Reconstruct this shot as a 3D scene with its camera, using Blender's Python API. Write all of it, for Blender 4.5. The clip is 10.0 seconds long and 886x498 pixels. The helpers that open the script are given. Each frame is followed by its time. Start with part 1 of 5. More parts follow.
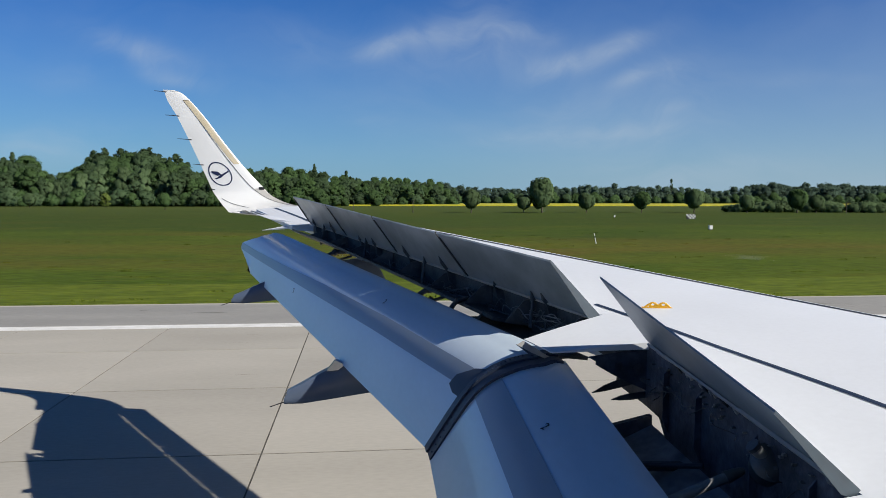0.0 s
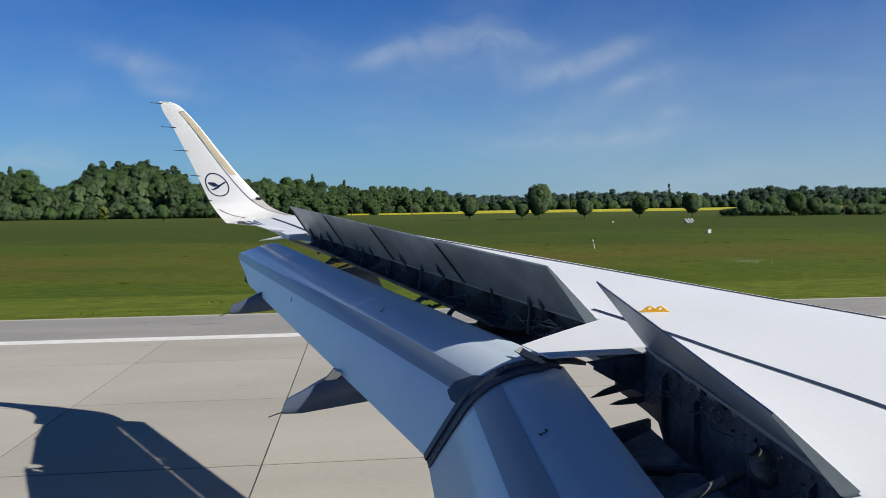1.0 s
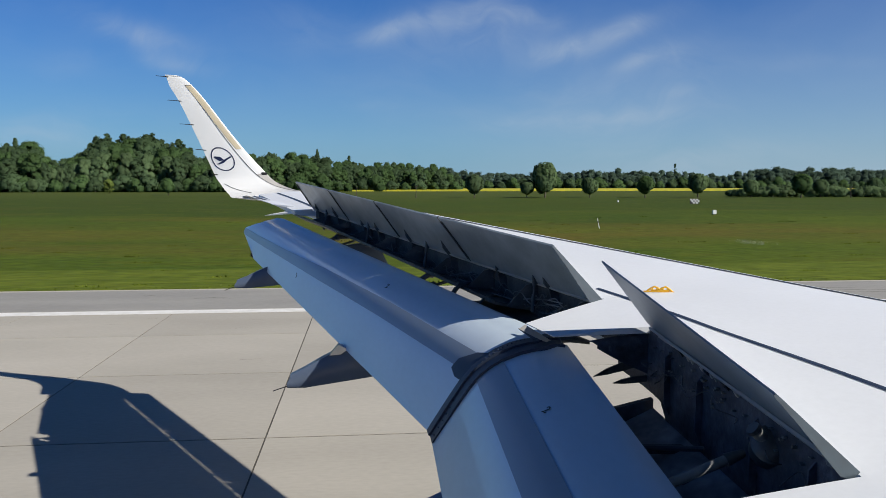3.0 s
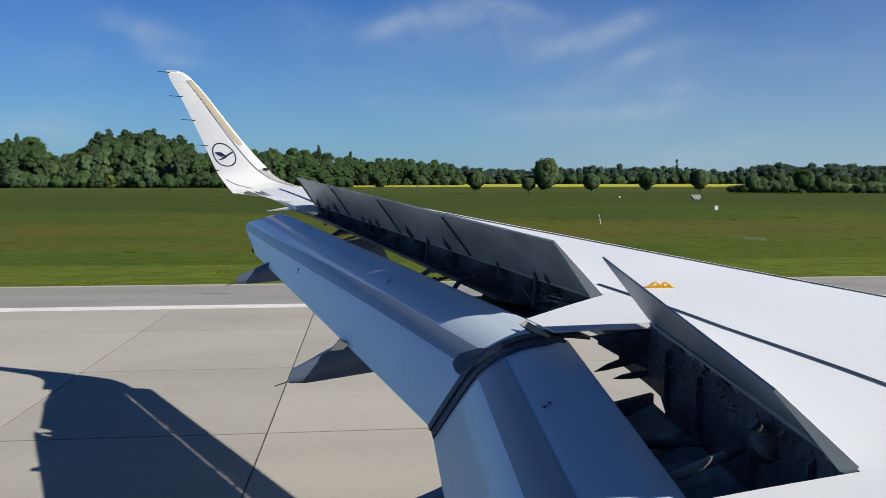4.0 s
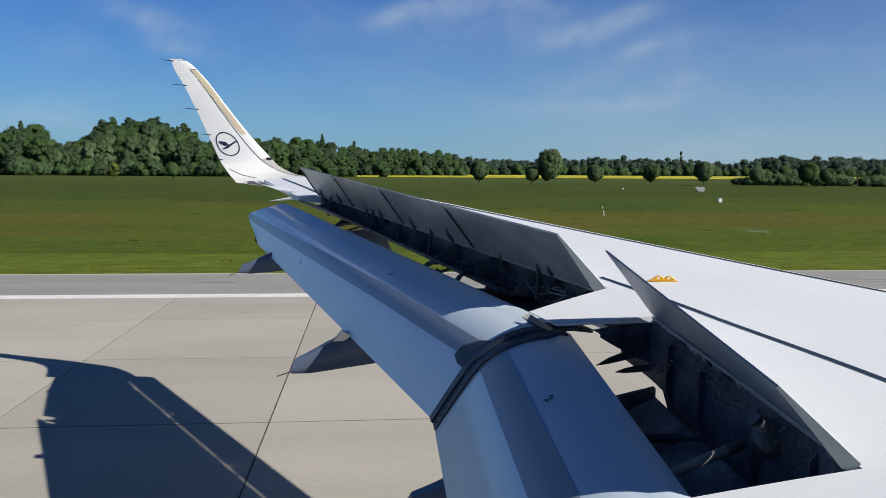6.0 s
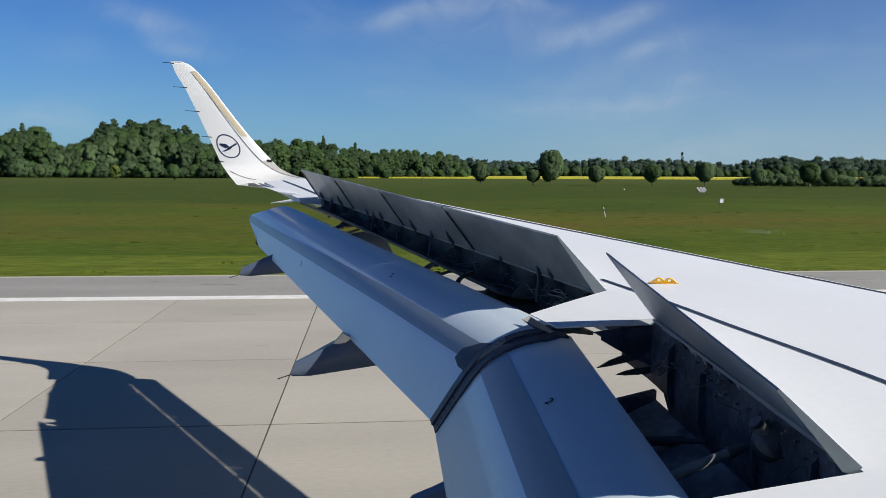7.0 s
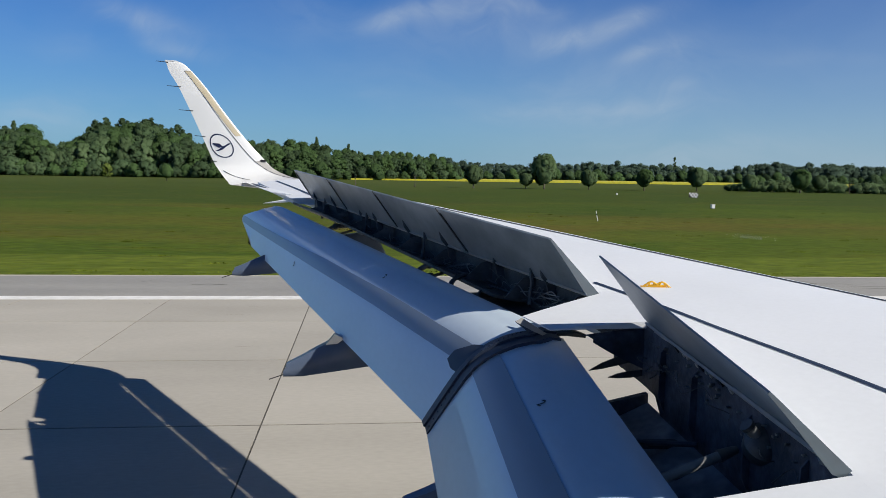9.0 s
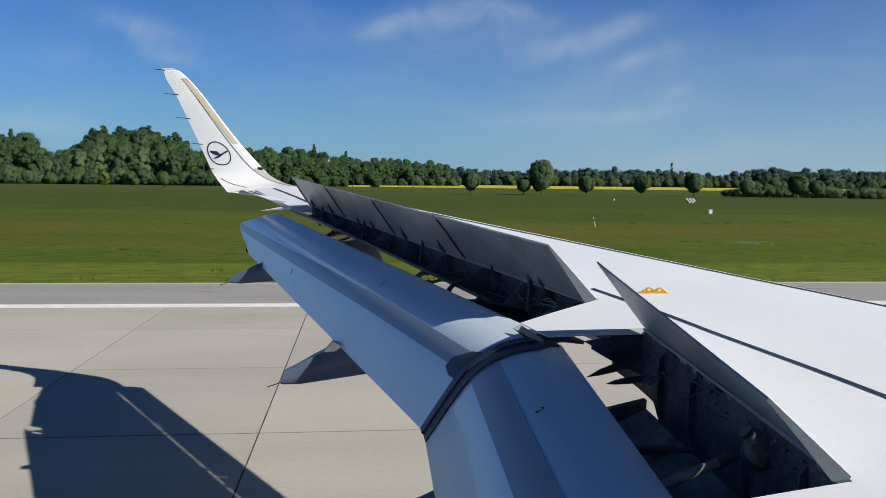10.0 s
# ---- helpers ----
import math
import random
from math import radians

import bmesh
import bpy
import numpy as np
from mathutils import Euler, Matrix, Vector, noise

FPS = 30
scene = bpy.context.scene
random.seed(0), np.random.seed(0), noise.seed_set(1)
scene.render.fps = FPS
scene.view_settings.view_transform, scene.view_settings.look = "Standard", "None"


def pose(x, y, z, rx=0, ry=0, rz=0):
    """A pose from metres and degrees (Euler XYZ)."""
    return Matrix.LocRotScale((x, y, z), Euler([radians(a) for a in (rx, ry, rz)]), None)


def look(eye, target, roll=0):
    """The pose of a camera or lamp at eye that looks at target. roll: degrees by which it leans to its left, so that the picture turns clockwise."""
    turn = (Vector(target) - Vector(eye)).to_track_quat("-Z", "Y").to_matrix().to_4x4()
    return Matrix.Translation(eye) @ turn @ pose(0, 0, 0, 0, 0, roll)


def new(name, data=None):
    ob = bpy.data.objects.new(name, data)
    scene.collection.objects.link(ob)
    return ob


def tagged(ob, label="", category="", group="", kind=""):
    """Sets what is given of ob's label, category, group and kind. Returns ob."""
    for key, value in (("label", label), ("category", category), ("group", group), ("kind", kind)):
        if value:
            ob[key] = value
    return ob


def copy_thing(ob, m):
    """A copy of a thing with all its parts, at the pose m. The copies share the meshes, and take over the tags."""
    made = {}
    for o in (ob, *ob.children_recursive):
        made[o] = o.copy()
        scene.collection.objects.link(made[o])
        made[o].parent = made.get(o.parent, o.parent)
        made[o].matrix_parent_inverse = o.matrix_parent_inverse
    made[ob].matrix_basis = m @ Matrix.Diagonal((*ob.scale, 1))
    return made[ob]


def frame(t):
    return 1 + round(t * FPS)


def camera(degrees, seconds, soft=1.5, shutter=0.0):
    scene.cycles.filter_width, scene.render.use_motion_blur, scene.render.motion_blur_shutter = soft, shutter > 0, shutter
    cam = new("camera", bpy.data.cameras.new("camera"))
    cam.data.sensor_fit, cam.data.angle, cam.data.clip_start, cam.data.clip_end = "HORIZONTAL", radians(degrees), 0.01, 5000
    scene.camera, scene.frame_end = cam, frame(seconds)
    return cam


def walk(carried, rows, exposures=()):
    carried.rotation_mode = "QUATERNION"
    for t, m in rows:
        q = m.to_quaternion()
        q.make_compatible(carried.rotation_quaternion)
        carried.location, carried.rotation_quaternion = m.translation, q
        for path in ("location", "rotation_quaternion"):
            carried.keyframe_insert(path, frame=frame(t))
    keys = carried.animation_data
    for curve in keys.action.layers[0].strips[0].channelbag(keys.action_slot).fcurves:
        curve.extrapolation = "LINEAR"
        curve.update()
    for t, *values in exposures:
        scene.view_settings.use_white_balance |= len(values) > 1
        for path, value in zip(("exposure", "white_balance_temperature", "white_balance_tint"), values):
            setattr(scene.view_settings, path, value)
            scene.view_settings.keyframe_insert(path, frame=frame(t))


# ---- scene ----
# x is the way the airliner points, y is outboard over its left wing, z is up from the runway.
SEAT = [  # seconds, x, y, z, yaw, pitch, roll
    (0, -0.0177, 0.0030, 4.6915, -5.891, -3.772, 0.090),
    (0.5, -0.0167, -0.0044, 4.6712, -6.091, -3.352, 0.030),
    (1, 0.0029, 0.0101, 4.6834, -5.971, -3.192, -0.748),
    (1.5, 0.0025, 0.0086, 4.6902, -6.005, -3.210, -0.762),
    (2, -0.0062, 0.0015, 4.6870, -6.001, -3.255, -0.901),
    (2.5, -0.0110, 0.0008, 4.6859, -5.752, -4.106, -0.107),
    (4, -0.0086, -0.0127, 4.6865, -5.554, -5.166, 0.008),
    (4.5, -0.0112, -0.0135, 4.6828, -5.705, -5.116, 0.364),
    (5, -0.0000, -0.0000, 4.7000, -5.500, -5.500, 0.390),
    (5.5, -0.0106, -0.0065, 4.6944, -5.384, -5.869, 0.484),
    (7, 0.0010, 0.0048, 4.7049, -5.244, -5.781, 0.282),
    (7.5, -0.0001, 0.0048, 4.6995, -5.470, -5.576, 0.631),
    (8, -0.0140, -0.0073, 4.6868, -5.582, -5.844, 0.709),
    (8.5, -0.0121, -0.0093, 4.6867, -5.604, -5.769, 0.673),
    (9, -0.0091, -0.0019, 4.6987, -5.811, -5.595, 0.925),
    (9.5, 0.0039, 0.0125, 4.7263, -5.861, -5.275, 0.477),
    (10, -0.0072, 0.0010, 4.7013, -5.964, -5.118, 0.692),
]
cam = camera(58.99, 10.0, soft=0.6)
walk(cam, [(t, pose(x, y, z, 90 + pitch, 0, yaw) @ pose(0, 0, 0, 0, 0, roll)) for t, x, y, z, yaw, pitch, roll in SEAT])

# ---- light ----
SUN = Vector((1.105, -0.81, 1.0)).normalized()
lamp = bpy.data.lights.new("sun", "SUN")
lamp.energy, lamp.angle, lamp.color = 5.7, radians(0.55), (1.0, 0.95, 0.87)
sun = new("sun", lamp)
sun.matrix_world = look(SUN * 60, (0, 0, 0))
world = bpy.data.worlds.new("sky")
scene.world = world
world.use_nodes = True


def build_sky():
    nt = world.node_tree
    nt.nodes.clear()
    N, L = nt.nodes.new, nt.links.new
    sky = N("ShaderNodeTexSky")
    sky.sky_type, sky.sun_disc = "NISHITA", False
    sky.sun_elevation = math.asin(SUN.z)
    sky.sun_rotation = math.atan2(SUN.x, SUN.y)
    sky.altitude, sky.air_density, sky.dust_density, sky.ozone_density = 0, 1.0, 0.25, 4.0
    co = N("ShaderNodeTexCoord")
    sep = N("ShaderNodeSeparateXYZ")
    L(co.outputs["Generated"], sep.inputs[0])

    def mathn(op, a, b=None, c=None):
        n = N("ShaderNodeMath")
        n.operation = op
        for i, v in enumerate((a, b, c)):
            if v is None:
                continue
            if isinstance(v, (int, float)):
                n.inputs[i].default_value = v
            else:
                L(v, n.inputs[i])
        return n.outputs[0]

    # thin cirrus: streaky noise, thicker along a few drifts (across, up, length, width, tilt in degrees)
    ahead = mathn("MAXIMUM", sep.outputs[1], 0.05)
    u, v = mathn("DIVIDE", sep.outputs[0], ahead), mathn("DIVIDE", sep.outputs[2], ahead)
    flat = N("ShaderNodeCombineXYZ")
    L(u, flat.inputs[0]), L(v, flat.inputs[1])
    bend = N("ShaderNodeTexNoise")
    bend.inputs["Scale"].default_value, bend.inputs["Detail"].default_value = 4.0, 3
    L(flat.outputs[0], bend.inputs["Vector"])
    shift = N("ShaderNodeMix")
    shift.data_type, shift.blend_type = "RGBA", "LINEAR_LIGHT"
    shift.inputs["Factor"].default_value = 0.13
    L(flat.outputs[0], shift.inputs["A"]), L(bend.outputs["Color"], shift.inputs["B"])

    def streaks(angle, scale, low, high, seed):
        turn = N("ShaderNodeMapping")
        turn.inputs["Location"].default_value = (seed, seed * 0.7, 0)
        turn.inputs["Rotation"].default_value = (0, 0, radians(angle))
        turn.inputs["Scale"].default_value = (0.16, 1.0, 1)
        L(shift.outputs["Result"], turn.inputs[0])
        n = N("ShaderNodeTexNoise")
        n.inputs["Scale"].default_value, n.inputs["Detail"].default_value, n.inputs["Roughness"].default_value = scale, 9, 0.58
        L(turn.outputs[0], n.inputs["Vector"])
        r = N("ShaderNodeMapRange")
        r.inputs["From Min"].default_value, r.inputs["From Max"].default_value = low, high
        L(n.outputs["Fac"], r.inputs["Value"])
        return r.outputs[0]

    fine = mathn("MULTIPLY", mathn("ADD", mathn("MULTIPLY", streaks(14, 26.0, 0.34, 0.66, 1.3), 0.90), 0.32), mathn("ADD", mathn("MULTIPLY", streaks(-30, 9.0, 0.34, 0.66, 3.7), 0.45), 0.68))
    total = mathn("ADD", mathn("MULTIPLY", streaks(12, 5.0, 0.36, 0.76, 5.1), 0.17), mathn("MULTIPLY", streaks(22, 2.2, 0.42, 0.70, 8.3), 0.10))
    bu = mathn("ADD", u, mathn("MULTIPLY", mathn("SUBTRACT", bend.outputs["Fac"], 0.5), 0.08))
    bv = mathn("ADD", v, mathn("MULTIPLY", mathn("SUBTRACT", bend.outputs["Fac"], 0.5), 0.05))
    for across, up, length, width, tilt, weight in DRIFTS:
        c, s = math.cos(radians(tilt)), math.sin(radians(tilt))
        du, dv = mathn("SUBTRACT", bu, across), mathn("SUBTRACT", bv, up)
        a = mathn("DIVIDE", mathn("ADD", mathn("MULTIPLY", du, c), mathn("MULTIPLY", dv, s)), length)
        b = mathn("DIVIDE", mathn("SUBTRACT", mathn("MULTIPLY", dv, c), mathn("MULTIPLY", du, s)), width)
        g = mathn("POWER", 2.718, mathn("MULTIPLY", mathn("ADD", mathn("MULTIPLY", a, a), mathn("MULTIPLY", b, b)), -1.0))
        total = mathn("ADD", total, mathn("MULTIPLY", mathn("MULTIPLY", g, weight), fine))
    cover = mathn("MULTIPLY", mathn("MINIMUM", total, 0.85), 0.62)
    mix = N("ShaderNodeMix")
    mix.data_type = "RGBA"
    L(cover, mix.inputs["Factor"])
    deep = N("ShaderNodeHueSaturation")
    deep.inputs["Saturation"].default_value = 1.45
    L(sky.outputs[0], deep.inputs["Color"])
    tint = N("ShaderNodeMix")
    tint.data_type, tint.blend_type = "RGBA", "MULTIPLY"
    tint.inputs["Factor"].default_value = 1.0
    tint.inputs["B"].default_value = (0.41, 0.97, 1.60, 1)
    L(deep.outputs[0], tint.inputs["A"])
    # pale haze low over the horizon
    low = mathn("POWER", mathn("SUBTRACT", 1.0, mathn("MINIMUM", mathn("MAXIMUM", sep.outputs[2], 0.0), 1.0)), 7.0)
    haze = N("ShaderNodeMix")
    haze.data_type = "RGBA"
    L(mathn("MULTIPLY", low, 0.75), haze.inputs["Factor"])
    L(tint.outputs["Result"], haze.inputs["A"])
    # the haze is paler towards the sun's side
    side = N("ShaderNodeMix")
    side.data_type = "RGBA"
    side.inputs["A"].default_value, side.inputs["B"].default_value = (4.2, 7.6, 11.0, 1), (7.2, 9.6, 12.2, 1)
    L(mathn("MINIMUM", mathn("MAXIMUM", mathn("MULTIPLY", mathn("ADD", sep.outputs[0], 0.02), 1.7), 0.0), 1.0), side.inputs["Factor"])
    L(side.outputs["Result"], haze.inputs["B"])
    L(haze.outputs["Result"], mix.inputs["A"])
    mix.inputs["B"].default_value = (8.6, 10.2, 12.0, 1)
    # the clear sky deepens towards the zenith
    zenith = N("ShaderNodeMapRange")
    zenith.interpolation_type = "SMOOTHSTEP"
    zenith.inputs["From Min"].default_value, zenith.inputs["From Max"].default_value = 0.20, 0.66
    zenith.inputs["To Min"].default_value, zenith.inputs["To Max"].default_value = 0.0, 1.0
    L(sep.outputs[2], zenith.inputs["Value"])
    depth = N("ShaderNodeMix")
    depth.data_type = "RGBA"
    depth.inputs["A"].default_value, depth.inputs["B"].default_value = (1, 1, 1, 1), ZENITH
    L(zenith.outputs[0], depth.inputs["Factor"])
    dome = N("ShaderNodeMix")
    dome.data_type, dome.blend_type = "RGBA", "MULTIPLY"
    dome.inputs["Factor"].default_value = 1.0
    L(mix.outputs["Result"], dome.inputs["A"]), L(depth.outputs["Result"], dome.inputs["B"])
    bg = N("ShaderNodeBackground")
    bg.inputs["Strength"].default_value = SKY_STRENGTH
    L(dome.outputs["Result"], bg.inputs["Color"])
    out = N("ShaderNodeOutputWorld")
    L(bg.outputs[0], out.inputs[0])


SKY_STRENGTH, ZENITH = 0.053, (0.46, 0.535, 0.45, 1)
DRIFTS = (  # across and up as slopes, length, width, tilt, weight
    (0.313, 0.101, 0.142, 0.0541, 7, 0.29),
    (0.142, 0.19, 0.114, 0.0433, 9, 0.22),
    (-0.388, 0.057, 0.110, 0.0300, 3, 0.36),
    (0.437, 0.031, 0.129, 0.0216, 3, 0.39),
    (-0.267, 0.185, 0.072, 0.0170, -15, 0.46),
    (-0.218, 0.15, 0.037, 0.0101, -10, 0.46),
    (-0.346, 0.15, 0.039, 0.0227, 4, 0.09),
    (0.028, 0.19, 0.043, 0.0126, 20, 0.37),
    (0.088, 0.204, 0.063, 0.0164, 11, 0.31),
    (0.152, 0.24, 0.056, 0.0252, 15, 0.26),
    (0.204, 0.214, 0.048, 0.0114, -7, 0.36),
    (0.149, 0.186, 0.085, 0.0278, 10, 0.13),
    (0.244, 0.169, 0.052, 0.0189, 13, 0.34),
    (0.315, 0.189, 0.066, 0.0130, 18, 0.66),
    (0.348, 0.155, 0.032, 0.0089, 17, 0.33),
    (0.396, 0.165, 0.048, 0.0164, 12, 0.19),
    (0.202, 0.072, 0.085, 0.0089, 5, 0.18),
    (0.326, 0.085, 0.111, 0.0126, 6, 0.22),
    (0.012, 0.094, 0.026, 0.0075, 5, 0.19),
    (0.092, 0.085, 0.066, 0.0101, 2, 0.11),
    (0.413, 0.119, 0.022, 0.0075, 9, 0.15),
    (-0.076, 0.188, 0.073, 0.0325, -7, 0.18),
    (0.593, 0.154, 0.108, 0.0114, 3, 0.13),
    (0.007, 0.114, 0.074, 0.0216, 4, 0.13),
)
build_sky()
scene.view_settings.exposure = 0.0

# ---- materials ----
def material(name, colour, rough=0.5, metal=0.0, coat=0.0, second=None, scale=4.0, stretch=(1, 1, 1), fine=0.0, fine_scale=60.0,
             bump=0.0, bump_scale=80.0, spread=(0.35, 0.65), per_object=0.0, per_island=0.0):
    """A surface of two colours mixed by broad noise, with fine grain, relief and, if wanted, a change from piece to piece."""
    m = bpy.data.materials.new(name)
    m.use_nodes = True
    nt = m.node_tree
    N, L = nt.nodes.new, nt.links.new
    bsdf = nt.nodes["Principled BSDF"]
    bsdf.inputs["Roughness"].default_value, bsdf.inputs["Metallic"].default_value = rough, metal
    bsdf.inputs["Coat Weight"].default_value = coat
    geo = N("ShaderNodeNewGeometry")
    place = N("ShaderNodeMapping")
    place.inputs["Scale"].default_value = stretch
    L(geo.outputs["Position"], place.inputs[0])
    broad = N("ShaderNodeTexNoise")
    broad.inputs["Scale"].default_value, broad.inputs["Detail"].default_value = scale, 5
    L(place.outputs[0], broad.inputs["Vector"])
    ramp = N("ShaderNodeMapRange")
    ramp.inputs["From Min"].default_value, ramp.inputs["From Max"].default_value = spread
    L(broad.outputs["Fac"], ramp.inputs["Value"])
    mix = N("ShaderNodeMix")
    mix.data_type = "RGBA"
    mix.inputs["A"].default_value = (*colour, 1)
    mix.inputs["B"].default_value = (*(second or tuple(c * 0.85 for c in colour)), 1)
    L(ramp.outputs[0], mix.inputs["Factor"])
    last = mix.outputs["Result"]
    grain = N("ShaderNodeTexNoise")
    grain.inputs["Scale"].default_value, grain.inputs["Detail"].default_value = fine_scale, 4
    L(place.outputs[0], grain.inputs["Vector"])

    def brightness(value, low, high, last):
        r = N("ShaderNodeMapRange")
        r.inputs["From Min"].default_value, r.inputs["From Max"].default_value = 0.25, 0.75
        r.inputs["To Min"].default_value, r.inputs["To Max"].default_value = low, high
        L(value, r.inputs["Value"])
        hsv = N("ShaderNodeHueSaturation")
        L(last, hsv.inputs["Color"]), L(r.outputs[0], hsv.inputs["Value"])
        return hsv.outputs["Color"]

    if fine:
        last = brightness(grain.outputs["Fac"], 1 - fine, 1 + fine, last)
    if per_object:
        last = brightness(N("ShaderNodeObjectInfo").outputs["Random"], 1 - per_object, 1 + per_object, last)
    if per_island:
        last = brightness(geo.outputs["Random Per Island"], 1 - per_island, 1 + per_island, last)
    L(last, bsdf.inputs["Base Color"])
    if bump:
        height = N("ShaderNodeTexNoise")
        height.inputs["Scale"].default_value, height.inputs["Detail"].default_value = bump_scale, 4
        L(place.outputs[0], height.inputs["Vector"])
        b = N("ShaderNodeBump")
        b.inputs["Strength"].default_value, b.inputs["Distance"].default_value = bump, 0.02
        L(height.outputs["Fac"], b.inputs["Height"]), L(b.outputs[0], bsdf.inputs["Normal"])
    return m


WHITE = material("wing white paint", (0.745, 0.770, 0.795), 0.45, coat=0.0, second=(0.715, 0.740, 0.765), scale=1.3, fine=0.02, fine_scale=30)
# the blue sky reflection is tinted into the flap and rub band colours
GLOSS = material("flap white gloss paint tinted sky blue", (0.665, 0.78, 0.88), 0.38, metal=0.18, coat=0.40, second=(0.625, 0.735, 0.83), scale=1.6, stretch=(1, 0.4, 1), fine=0.02, fine_scale=25)
RUBBAND = material("grey rub band paint tinted sky blue", (0.30, 0.365, 0.43), 0.38, metal=0.1, coat=0.35, second=(0.295, 0.35, 0.405), scale=2)
# underside grey, darkened so less bounced light reaches the ground shadow
BELLY = material("grey wing underside paint darkened against bounce", (0.19, 0.20, 0.215), 0.5, second=(0.16, 0.17, 0.185), scale=2)
PLATE = material("dark plate paint", (0.050, 0.066, 0.095), 0.45, second=(0.040, 0.054, 0.080), scale=5)
RIB = material("pale grey primer", (0.105, 0.137, 0.160), 0.36, metal=0.2, second=(0.085, 0.100, 0.112), scale=5)
RIBDARK = material("dark grey rib paint", (0.115, 0.138, 0.150), 0.30, metal=0.35, second=(0.080, 0.097, 0.106), scale=3)
WINGLET = material("winglet white paint", (0.705, 0.71, 0.70), 0.3, second=(0.665, 0.67, 0.66), scale=1.5)
GREY = material("spoiler underside grey", (0.40, 0.455, 0.48), 0.34, metal=0.25, second=(0.25, 0.29, 0.31), scale=2.5, fine=0.06, fine_scale=18, bump=0.03, bump_scale=60)
FAIRING = material("fairing blue-grey paint", (0.115, 0.150, 0.215), 0.28, second=(0.095, 0.125, 0.185), scale=3)
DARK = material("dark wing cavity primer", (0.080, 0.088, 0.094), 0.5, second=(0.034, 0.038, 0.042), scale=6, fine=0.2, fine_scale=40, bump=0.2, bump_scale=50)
# the inner bay's shade and a blue window veil are painted into this colour
BAYSHADE = material("bay paint with shade and window veil", (0.085, 0.097, 0.135), 0.6, second=(0.032, 0.040, 0.058), scale=4, fine=0.35, fine_scale=24, bump=0.4, bump_scale=30)
UNDERSIDE = material("inner spoiler underside grey", (0.27, 0.34, 0.41), 0.42, second=(0.22, 0.275, 0.335), scale=3, fine=0.08, fine_scale=20)
WIRE = material("dusty cable sleeve", (0.27, 0.28, 0.28), 0.6, second=(0.08, 0.085, 0.09), scale=7)
BRACKET = material("dull bracket metal", (0.13, 0.135, 0.14), 0.45, metal=0.4, second=(0.07, 0.07, 0.075), scale=9)
SEAL = material("black rubber seal", (0.012, 0.012, 0.015), 0.55)
# pale blue that paints the window's reflection over the bay floor and end
BAYVEIL = material("bay primer lifted by window reflection", (0.26, 0.305, 0.38), 0.5, second=(0.12, 0.145, 0.19), scale=4, fine=0.3, fine_scale=18)
EDGEGREY = material("worn grey leading edge", (0.44, 0.43, 0.40), 0.4, second=(0.36, 0.35, 0.33), scale=5)
NAVY = material("navy rubber seal", (0.030, 0.046, 0.082), 0.5, second=(0.020, 0.032, 0.060), scale=6)
BLUE = material("dark blue marking", (0.012, 0.018, 0.06), 0.4)
TAN = material("tan erosion strip", (0.50, 0.44, 0.31), 0.45, second=(0.46, 0.40, 0.28), scale=4)
YELLOW = material("yellow fitting paint", (0.85, 0.46, 0.02), 0.4)
STEEL = material("bright edge metal", (0.62, 0.63, 0.64), 0.3, metal=0.8)
RUBBER = material("tyre rubber", (0.02, 0.02, 0.02), 0.8)
SLAB = material("pale runway concrete", (0.418, 0.391, 0.336), 0.85, second=(0.372, 0.348, 0.298), scale=0.35, stretch=(0.4, 1, 1), fine=0.06, fine_scale=14, bump=0.12, bump_scale=60, per_object=0.06)
JOINT = material("joint filler", (0.115, 0.108, 0.094), 0.9, second=(0.075, 0.07, 0.06), scale=2.0)
SHOULDER = material("grey shoulder asphalt", (0.300, 0.292, 0.268), 0.9, second=(0.255, 0.248, 0.230), scale=0.4, stretch=(0.25, 1, 1), fine=0.10, fine_scale=12, bump=0.3, bump_scale=60)
LINE = material("white runway paint", (0.78, 0.77, 0.74), 0.7, second=(0.66, 0.65, 0.61), scale=2.0, fine=0.06, fine_scale=20)
BARK = material("tree bark", (0.10, 0.085, 0.065), 0.9, second=(0.06, 0.05, 0.04), scale=3)


def leaves(name, colour, second):
    """Foliage that lets part of the light through."""
    m = material(name, colour, 0.6, second=second, scale=0.25, fine=0.16, fine_scale=1.1, per_island=0.04, per_object=0.14)
    nt = m.node_tree
    bsdf, out = nt.nodes["Principled BSDF"], nt.nodes["Material Output"]
    bsdf.inputs["Specular IOR Level"].default_value = 0.06
    thin = nt.nodes.new("ShaderNodeBsdfTranslucent")
    nt.links.new(bsdf.inputs["Base Color"].links[0].from_socket, thin.inputs["Color"])
    both = nt.nodes.new("ShaderNodeMixShader")
    both.inputs[0].default_value = 0.55
    nt.links.new(bsdf.outputs[0], both.inputs[1]), nt.links.new(thin.outputs[0], both.inputs[2])
    nt.links.new(both.outputs[0], out.inputs["Surface"])
    return m


LEAF = leaves("broadleaf foliage", (0.108, 0.182, 0.066), (0.092, 0.160, 0.062))
# distance haze is painted into this foliage as a bluer green
LEAF_HAZE = leaves("far wood foliage with haze tint", (0.104, 0.158, 0.112), (0.088, 0.138, 0.100))
LEAF_DARK = leaves("dark broadleaf foliage", (0.104, 0.162, 0.076), (0.086, 0.140, 0.070))
LEAF_PALE = leaves("grey-green willow foliage", (0.146, 0.214, 0.100), (0.126, 0.192, 0.092))
LEAF_YOUNG = leaves("yellow-green young foliage", (0.190, 0.245, 0.060), (0.160, 0.215, 0.055))
